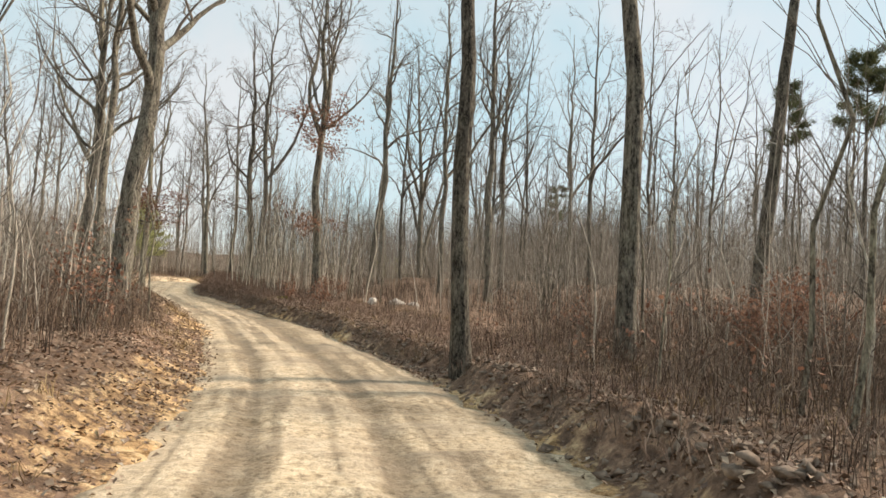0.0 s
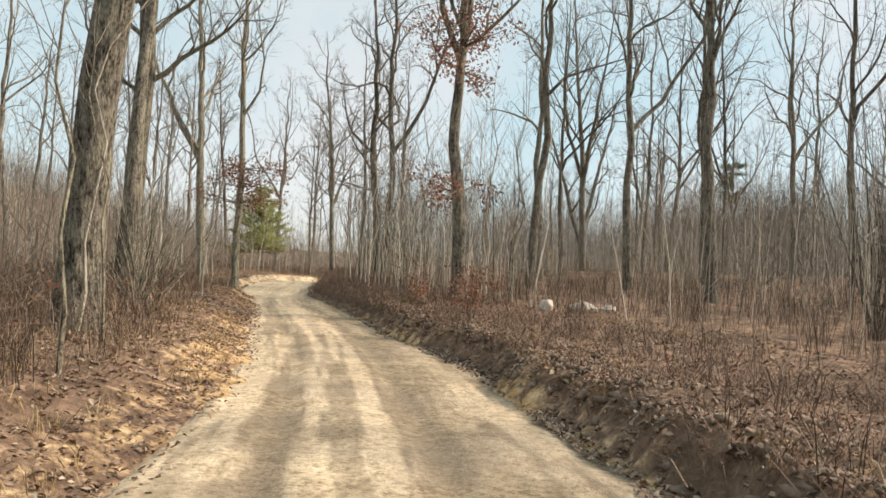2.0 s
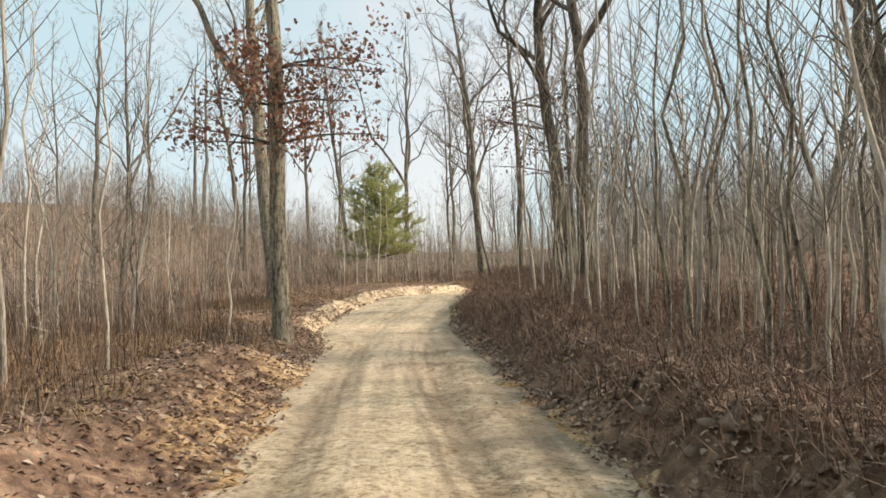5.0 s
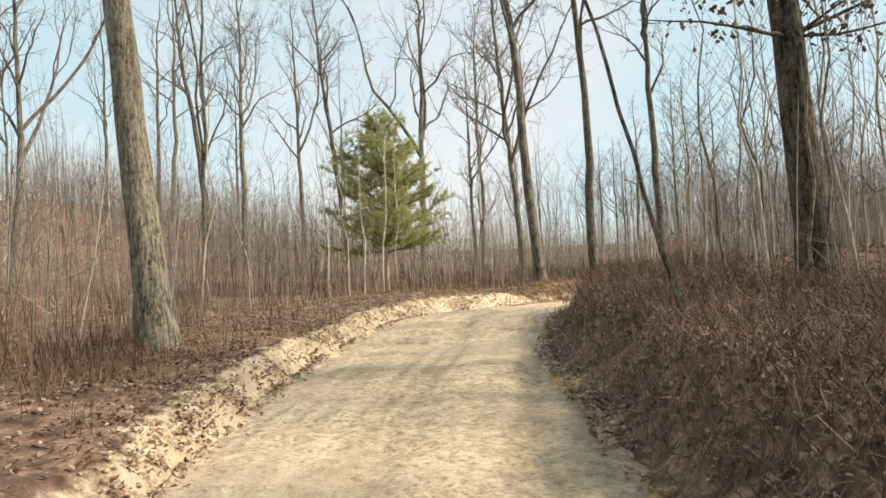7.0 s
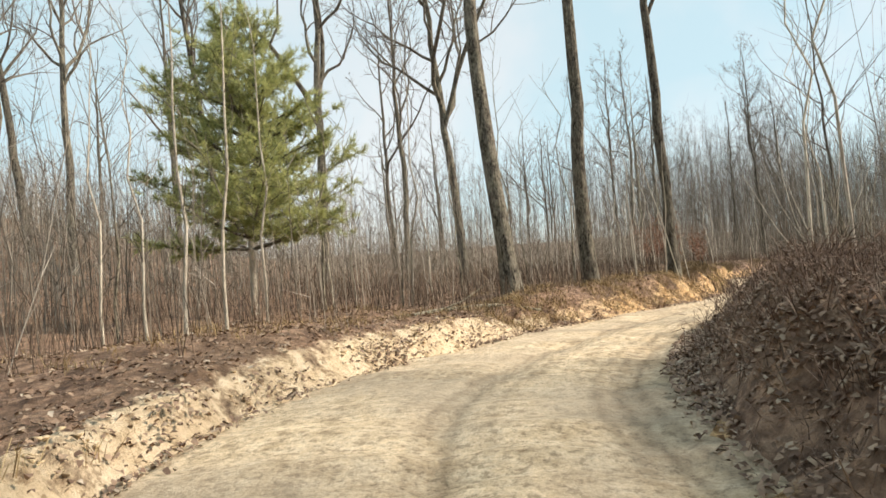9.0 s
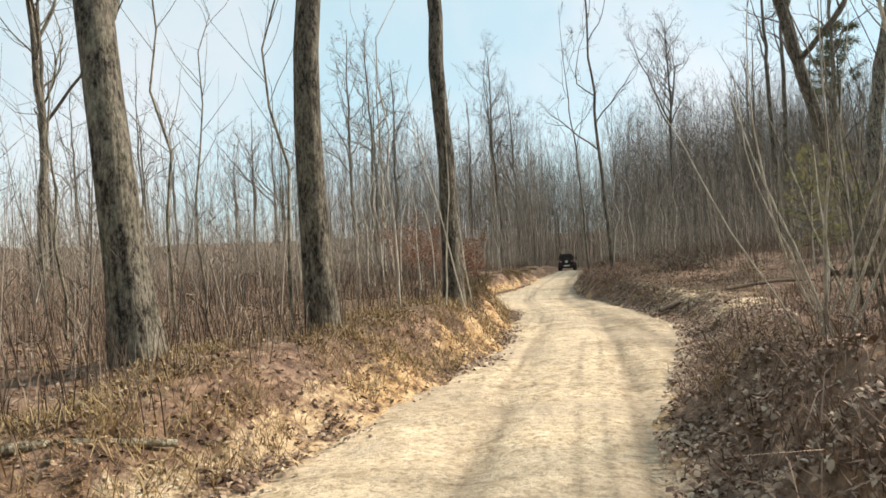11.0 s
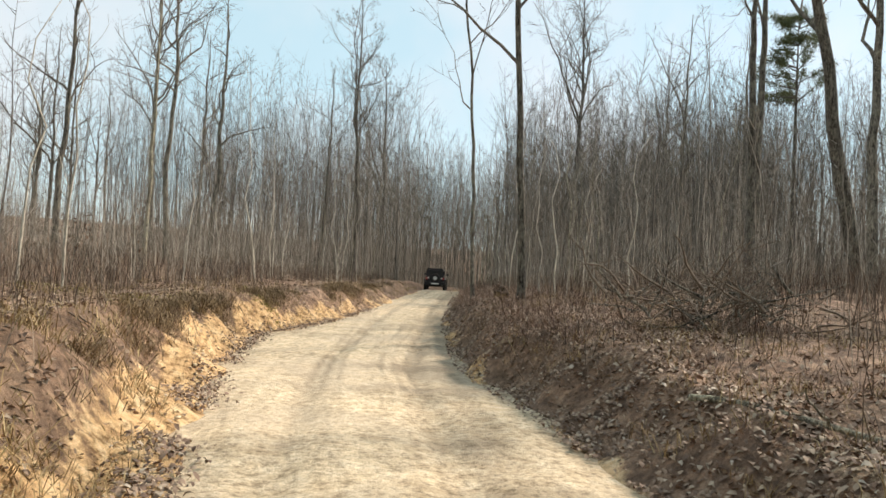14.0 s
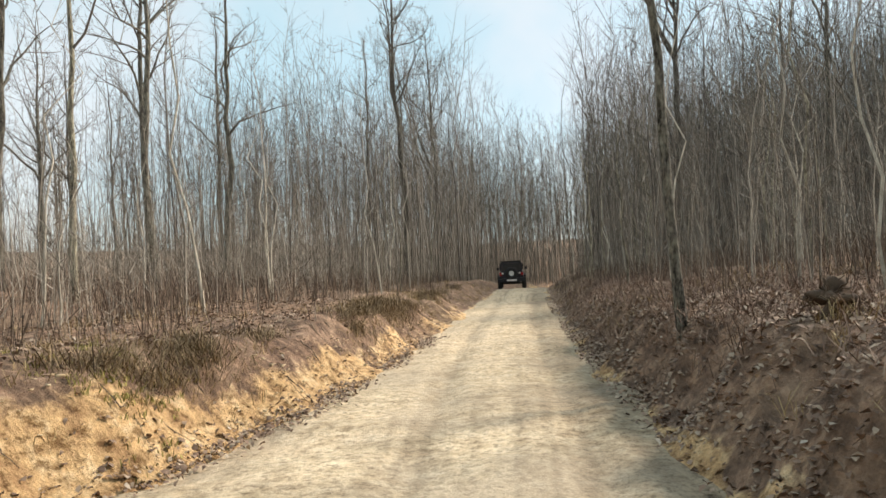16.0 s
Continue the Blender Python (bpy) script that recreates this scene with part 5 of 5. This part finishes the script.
def bush(x, y, stems_n, height, spread, mat, label, seed, leaves=0, leaf_mat=None, thick=0.014):
    """A many-stemmed bush, bare or with withered leaves."""
    rng = np.random.default_rng(seed)
    top = group_thing("bush", pose(x, y, on_ground(x, y) - 0.05), label=label, category="bush")
    tb, tw, tl, cen = [], [], [], []
    for k in range(stems_n):
        a = rng.random() * 6.28
        o = rng.uniform(0.1, 1.0) * spread
        l = bough(rng, (rng.normal(0, 0.12), rng.normal(0, 0.12), 0), (math.cos(a) * o, math.sin(a) * o, 1), height * rng.uniform(0.55, 1.1), 9, 0.07, 0.02)
        child("stem", mesh_data("stem", *tube(l, np.linspace(thick * rng.uniform(0.6, 1.3), 0.004, 9), 5), mat, True), top)
        for _ in range(9):
            b, d = along(l, rng.uniform(0.25, 0.98))
            tb.append(b), tw.append(unit(d + rng.normal(0, 0.45, 3))), tl.append(height * rng.uniform(0.08, 0.25))
            if leaves:
                cen.append(b + tw[-1] * tl[-1] * 0.6)
    sv, sf = slivers(rng, np.array(tb), np.array(tw), np.array(tl), 0.004)
    tagged(child("twig_spray", strip_mesh("twigs", sv, sf, TWIG), top), kind="stuff")
    if leaves:
        tagged(child("leaves", mesh_data("leaves", *leaf_cloud(rng, cen, 2 * leaves, (0.1, 0.1, 0.1), 0.085), leaf_mat), top, "withered leaves still hanging"), kind="stuff")


bush(-12.7, 28.9, 30, 4.6, 1.15, BARK_PALE, "fan of pale bare stems on the leafy bank", 1, thick=0.024)
bush(-13.6, 30.0, 18, 4.6, 0.5, BARK, "clump of bare grey stems on the leafy bank", 2)
bush(4.4, 31.0, 26, 9.0, 0.45, BARK, "tall clump of bare stems behind the grass", 3, thick=0.022)
bush(-17.0, 33.0, 14, 3.0, 0.5, BARK, "bare bush above the bank", 4)
bush(-17.3, 75.4, 11, 3.6, 0.55, STEM_PALE, "spray of pale bare stems on the dark slope", 5, thick=0.018)
bush(-16.6, 75.5, 9, 4.4, 0.45, BARK_PALE, "spray of pale bare stems on the dark slope", 6, thick=0.017)
bush(-7.2, 35.6, 6, 1.2, 0.5, BARK, "oak seedling with russet leaves under a tree", 7, 1, RED_LEAF)
bush(-5.0, 36.0, 7, 1.5, 0.6, BARK, "oak seedling with russet leaves under a tree", 8, 2, RED_LEAF)
bush(-7.8, 36.2, 7, 1.7, 0.4, BARK, "oak seedling with russet leaves on the bank", 9, 1, RED_LEAF)
bush(-4.9, 30.2, 9, 1.3, 0.5, BARK, "oak seedling with russet leaves on leaf litter", 31, 2, RED_LEAF)
bush(-5.3, 31.6, 8, 1.2, 0.5, BARK, "oak seedling with russet leaves on leaf litter", 32, 2, RED_LEAF)
bush(-6.9, 34.0, 7, 0.9, 0.6, BARK, "low oak seedling with russet leaves by a mound", 33, 2, RED_LEAF)
bush(5.6, 12.6, 10, 1.5, 0.6, BARK, "low bush with russet leaves in dry brush", 10, 5, RED_LEAF)
bush(7.6, 16.0, 12, 2.0, 0.7, BARK, "low bush with russet leaves in dry brush", 11, 5, RED_LEAF)
bush(9.6, 19.0, 12, 2.0, 0.7, BARK, "low bush with russet leaves in dry brush", 12, 5, RED_LEAF)
bush(-6.5, 13.5, 12, 2.2, 0.6, BARK, "bush with russet leaves above the bank", 13, 2, RED_LEAF)
bush(-18.95, 90.6, 9, 1.9, 0.4, BARK, "young oak with withered russet leaves on the bank", 14, 4, RED_LEAF)
bush(-20.3, 92.4, 14, 2.6, 0.7, BARK, "young oak with withered russet leaves on the bank", 15, 5, RED_LEAF)
bush(-21.0, 95.6, 14, 2.6, 0.8, BARK, "young oak with withered russet leaves on the bank", 16, 5, RED_LEAF)


def pine(name, x, y, height, trunk_r, low, reach, label, seed, dense=1.0, needle=NEEDLE):
    rng = np.random.default_rng(seed)
    top = group_thing(name, pose(x, y, on_ground(x, y) - 0.1), label=label, category="pine tree")
    n = 16
    t = np.linspace(0, 1, n)
    pts = np.c_[np.cumsum(rng.normal(0, 0.015, (n, 2)), axis=0), t * height]
    child("trunk", mesh_data("trunk", *tube(pts, trunk_r * (1 - 0.93 * t), 10), STEM_PALE, True), top)
    wood, base, way = [], [], []
    z = low
    while z < height * 0.985:
        q = (z - low) / (height - low)
        prof = reach * min(1, 0.72 + q * 2.2) * (1 - q ** 1.5) ** 0.75 + 0.12
        for k in range(int(rng.integers(5, 8) * min(1, 0.35 + dense))):
            a = rng.random() * 6.283
            r = prof * rng.uniform(0.55, 1.12)
            p, _ = along(pts, z / height)
            l = bough(rng, p, (math.cos(a), math.sin(a), 0.12 + 0.75 * q), r, 7, 0.06, 0.05)
            wood.append(tube(l, np.linspace(0.012 + 0.012 * r, 0.004, 7), 4))
            twigs = [(l, 1.0)]
            for _ in range(int(4 + 5 * r)):
                b, d = along(l, rng.uniform(0.2, 0.95))
                side = bough(rng, b, d * 0.7 + np.array([*rng.normal(0, 0.8, 2), rng.normal(0.1, 0.15)]), r * rng.uniform(0.18, 0.42), 4, 0.1, 0.03)
                wood.append(tube(side, np.linspace(0.008, 0.003, 4), 3))
                twigs.append((side, 0.6))
            for line, share in twigs:
                for _ in range(int((5 + 7 * r) * dense * share)):
                    b, d = along(line, rng.uniform(0.3, 0.99))
                    w = unit(d + rng.normal(0, 0.4, 3) + np.array([0, 0, 0.1]))
                    m = rng.uniform(0.06, 0.2)
                    for _i in range(14):
                        base.append(b + w * m * rng.random())
                        way.append(unit(w + rng.normal(0, 0.6, 3)))
        z += rng.uniform(0.28, 0.46) * (height / 8) ** 0.5
    tagged(child("bough_whorl", mesh_data("bough_whorl", *join(wood), BARK, True), top), kind="stuff")
    base, way = np.array(base), np.array(way)
    v, f = slivers(rng, base, way, rng.uniform(0.11, 0.20, len(base)) * (height / 8) ** 0.5, 0.007 * (height / 8) ** 0.5, True)
    tagged(child("needles", strip_mesh("needles", v, f, needle), top, "soft yellow-green needles in tufts"), kind="stuff")


pine("pine_tree", -30.4, 73.4, 7.5, 0.10, 1.7, 3.0, "young yellow-green pine standing by the bend", 1, 0.75)
pine("pine_tree", -7.4, 91.9, 4.4, 0.03, 0.9, 1.5, "thin wispy young pine among the slash", 2, 0.2, DULL_NEEDLE)
pine("pine_tree", -5.6, 93.0, 4.2, 0.035, 0.7, 1.5, "thin wispy young pine among the slash", 3, 0.2, DULL_NEEDLE)


def far_pine(x, y, height, seed, broad=1.0):
    rng = np.random.default_rng(seed)
    top = group_thing("pine_tree", pose(x, y, on_ground(x, y) - 0.1), label="tall dark pine with a bare trunk far back", category="pine tree")
    pts = np.c_[np.zeros(10), np.zeros(10), np.linspace(0, height, 10)]
    child("trunk", mesh_data("trunk", *tube(pts, 0.22 * np.linspace(1, 0.1, 10), 8), BARK_DARK, True), top)
    wood, base, way = [], [], []
    for k in range(34):
        q = rng.uniform(0.66, 1.0)
        a = rng.random() * 6.283
        r = (2.6 * (1.15 - q) / 0.6 + 0.5) * rng.uniform(0.6, 1.1) * broad
        l = bough(rng, (0, 0, q * height), (math.cos(a), math.sin(a), 0.25), r, 6, 0.1, 0.04)
        wood.append(tube(l, np.linspace(0.05, 0.015, 6), 4))
        for _ in range(16):
            b, d = along(l, rng.uniform(0.35, 0.99))
            for _i in range(22):
                base.append(b + rng.normal(0, 0.16, 3))
                way.append(unit(rng.normal(0, 1, 3) + np.array([0, 0, 0.5])))
    tagged(child("bough_whorl", mesh_data("bough_whorl", *join(wood), BARK_DARK, True), top), kind="stuff")
    v, f = slivers(rng, np.array(base), np.array(way), rng.uniform(0.2, 0.4, len(base)), 0.02, True)
    tagged(child("needles", strip_mesh("needles", v, f, DARK_NEEDLE), top), kind="stuff")


far_pine(26.5, 46.0, 16, 1)
far_pine(29.0, 62.0, 18, 2)
far_pine(20.0, 131.0, 20, 3, 1.5)


def leaning_sapling(x, y, height, lean, label, seed):
    rng = np.random.default_rng(seed)
    top = group_thing("sapling", pose(x, y, on_ground(x, y) - 0.05), label=label, category="sapling", group="saplings along the track")
    line = bough(rng, (0, 0, 0), (lean[0], lean[1], 1), height, 11, 0.05, 0.02)
    child("stem", mesh_data("stem", *tube(line, np.linspace(0.02, 0.006, 11), 7), STEM_PALE, True), top)
    for _ in range(7):
        b, d = along(line, rng.uniform(0.4, 0.95))
        child("branch", mesh_data("branch", *tube(bough(rng, b, unit(d + rng.normal(0, 0.5, 3)), height * rng.uniform(0.1, 0.22), 6, 0.12, 0.03), np.linspace(0.009, 0.003, 6), 5), BARK_PALE, True), top)


leaning_sapling(-7.9, 88.9, 4.6, (-0.1, 0), "thin pale sapling leaning over the open sand", 74)
leaning_sapling(-20.1, 83.6, 5.5, (-0.22, 0), "thin pale sapling leaning before a dark oak", 71)
leaning_sapling(-20.6, 83.4, 4.6, (0.16, 0), "thin pale sapling leaning before a dark oak", 72)
leaning_sapling(-19.7, 85.6, 5.0, (-0.1, 0), "thin pale sapling at the end of the bank", 73)
bush(-21.6, 108.5, 4, 2.6, 0.3, BARK, "slim sapling with a few withered brown leaves", 21, 1, BROWN_LEAF)
bush(-20.3, 111.5, 4, 2.6, 0.3, BARK, "slim sapling with a few withered brown leaves", 22, 1, BROWN_LEAF)


# ---------------------------------------------------------------- the parked off-road car
def car(x, y, z, turn):
    paint = plain("black_car_paint", (0.02, 0.02, 0.024), 0.35, 0, 0.1)
    rubber = plain("tyre_rubber", (0.025, 0.024, 0.023), 0.9, 0, 0.3)
    glass, nt, b = material("dark_glass", 0.08)
    b.inputs["Base Color"].default_value = (0.02, 0.025, 0.03, 1)
    b.inputs["Specular IOR Level"].default_value = 0.6
    lamp = plain("lamp_lens", (0.75, 0.70, 0.66), 0.3)
    tail = plain("red_lens", (0.35, 0.02, 0.02), 0.3)
    steel = plain("pale_metal", (0.55, 0.54, 0.52), 0.45, 0.4)
    top = group_thing("off_road_car", pose(x, y, z, 0, 0, turn), label="black boxy off-road car with a rear spare wheel on the track", category="car")

    def box(name, lo, hi, mat, parent=top, bev=0.03, taper=0.0, label=""):
        bm = bmesh.new()
        bmesh.ops.create_cube(bm, size=1.0)
        for v in bm.verts:
            k = 1 - taper * (v.co.z + 0.5)
            v.co = Vector((lo[0] + (hi[0] - lo[0]) * (v.co.x * k + 0.5), lo[1] + (hi[1] - lo[1]) * (v.co.y + 0.5), lo[2] + (hi[2] - lo[2]) * (v.co.z + 0.5)))
        if bev:
            bmesh.ops.bevel(bm, geom=bm.edges[:], offset=bev, segments=2, affect="EDGES")
        return bm_part(name, bm, mat, parent, label)

    def wheel(name, x0, y0, z0, parent, flat=False):
        bm = bmesh.new()
        prof = [(0.16, -0.11), (0.30, -0.13), (0.39, -0.11), (0.41, 0), (0.39, 0.11), (0.30, 0.13), (0.16, 0.11)]
        rings = []
        for k in range(28):
            a = k * 2 * math.pi / 28
            rings.append([bm.verts.new((h, math.cos(a) * r, math.sin(a) * r)) for r, h in prof])
        for k in range(28):
            p, q = rings[k], rings[(k + 1) % 28]
            for i in range(len(prof) - 1):
                bm.faces.new((p[i], p[i + 1], q[i + 1], q[i]))
        w = bm_part(name, bm, rubber, parent, smooth=True)
        w.matrix_local = pose(x0, y0, z0, 0, 0, 90 if flat else 0)
        rim = bmesh.new()
        bmesh.ops.create_cone(rim, cap_ends=True, radius1=0.20, radius2=0.17, depth=0.16, segments=20, matrix=Matrix.Rotation(radians(90), 4, "Y"))
        bm_part("rim", rim, steel, w)
        return w

    body = box("body", (-0.78, -1.9, 0.62), (0.78, 2.0, 1.18), paint, bev=0.05)
    box("cabin", (-0.76, -1.88, 1.17), (0.76, 0.35, 1.83), paint, bev=0.07, taper=0.10)
    box("roof", (-0.70, -1.86, 1.82), (0.70, 0.30, 1.88), paint, bev=0.025)
    box("rear_window", (-0.52, -1.905, 1.32), (0.52, -1.86, 1.70), glass, bev=0.01)
    box("side_window", (-0.775, -1.5, 1.28), (-0.70, -0.6, 1.68), glass, bev=0.01)
    box("side_window", (0.70, -1.5, 1.28), (0.775, -0.6, 1.68), glass, bev=0.01)
    box("bonnet", (-0.66, 0.35, 1.16), (0.66, 2.0, 1.26), paint, bev=0.04)
    box("windscreen", (-0.66, 0.30, 1.24), (0.66, 0.38, 1.74), glass, bev=0.01)
    box("rear_bumper", (-0.85, -2.12, 0.52), (0.85, -1.9, 0.72), paint, bev=0.03)
    box("bumper_plate", (-0.30, -2.16, 0.56), (0.34, -2.12, 0.66), lamp, bev=0.008, label="pale plate")
    for sx in (-1, 1):
        box("tail_lamp", (sx * 0.70 - 0.07, -1.97, 0.92), (sx * 0.70 + 0.07, -1.90, 1.12), tail, bev=0.012)
        box("lamp_guard", (sx * 0.56 - 0.07, -1.98, 1.02), (sx * 0.56 + 0.05, -1.90, 1.12), lamp, bev=0.012)
        box("fender", (sx * 0.86 - 0.10, -1.75, 0.86), (sx * 0.86 + 0.10, -0.75, 0.94), paint, bev=0.03)
        box("fender", (sx * 0.86 - 0.10, 0.85, 0.86), (sx * 0.86 + 0.10, 1.95, 0.94), paint, bev=0.03)
        box("mirror", (sx * 0.95 - 0.09, 0.1, 1.28), (sx * 0.95 + 0.09, 0.2, 1.46), paint, bev=0.02)
        for wy in (-1.25, 1.4):
            wheel("wheel", sx * 0.80, wy, 0.41, top)
    spare = wheel("spare_wheel", 0.02, -2.06, 1.06, top, True)
    box("axle", (-0.75, -1.31, 0.34), (0.75, -1.19, 0.46), rubber, bev=0.03)
    box("underbody", (-0.55, -1.8, 0.45), (0.55, 1.9, 0.63), rubber, bev=0.03)
    return top


car(-1.5, 148.2, 0.80, -17)
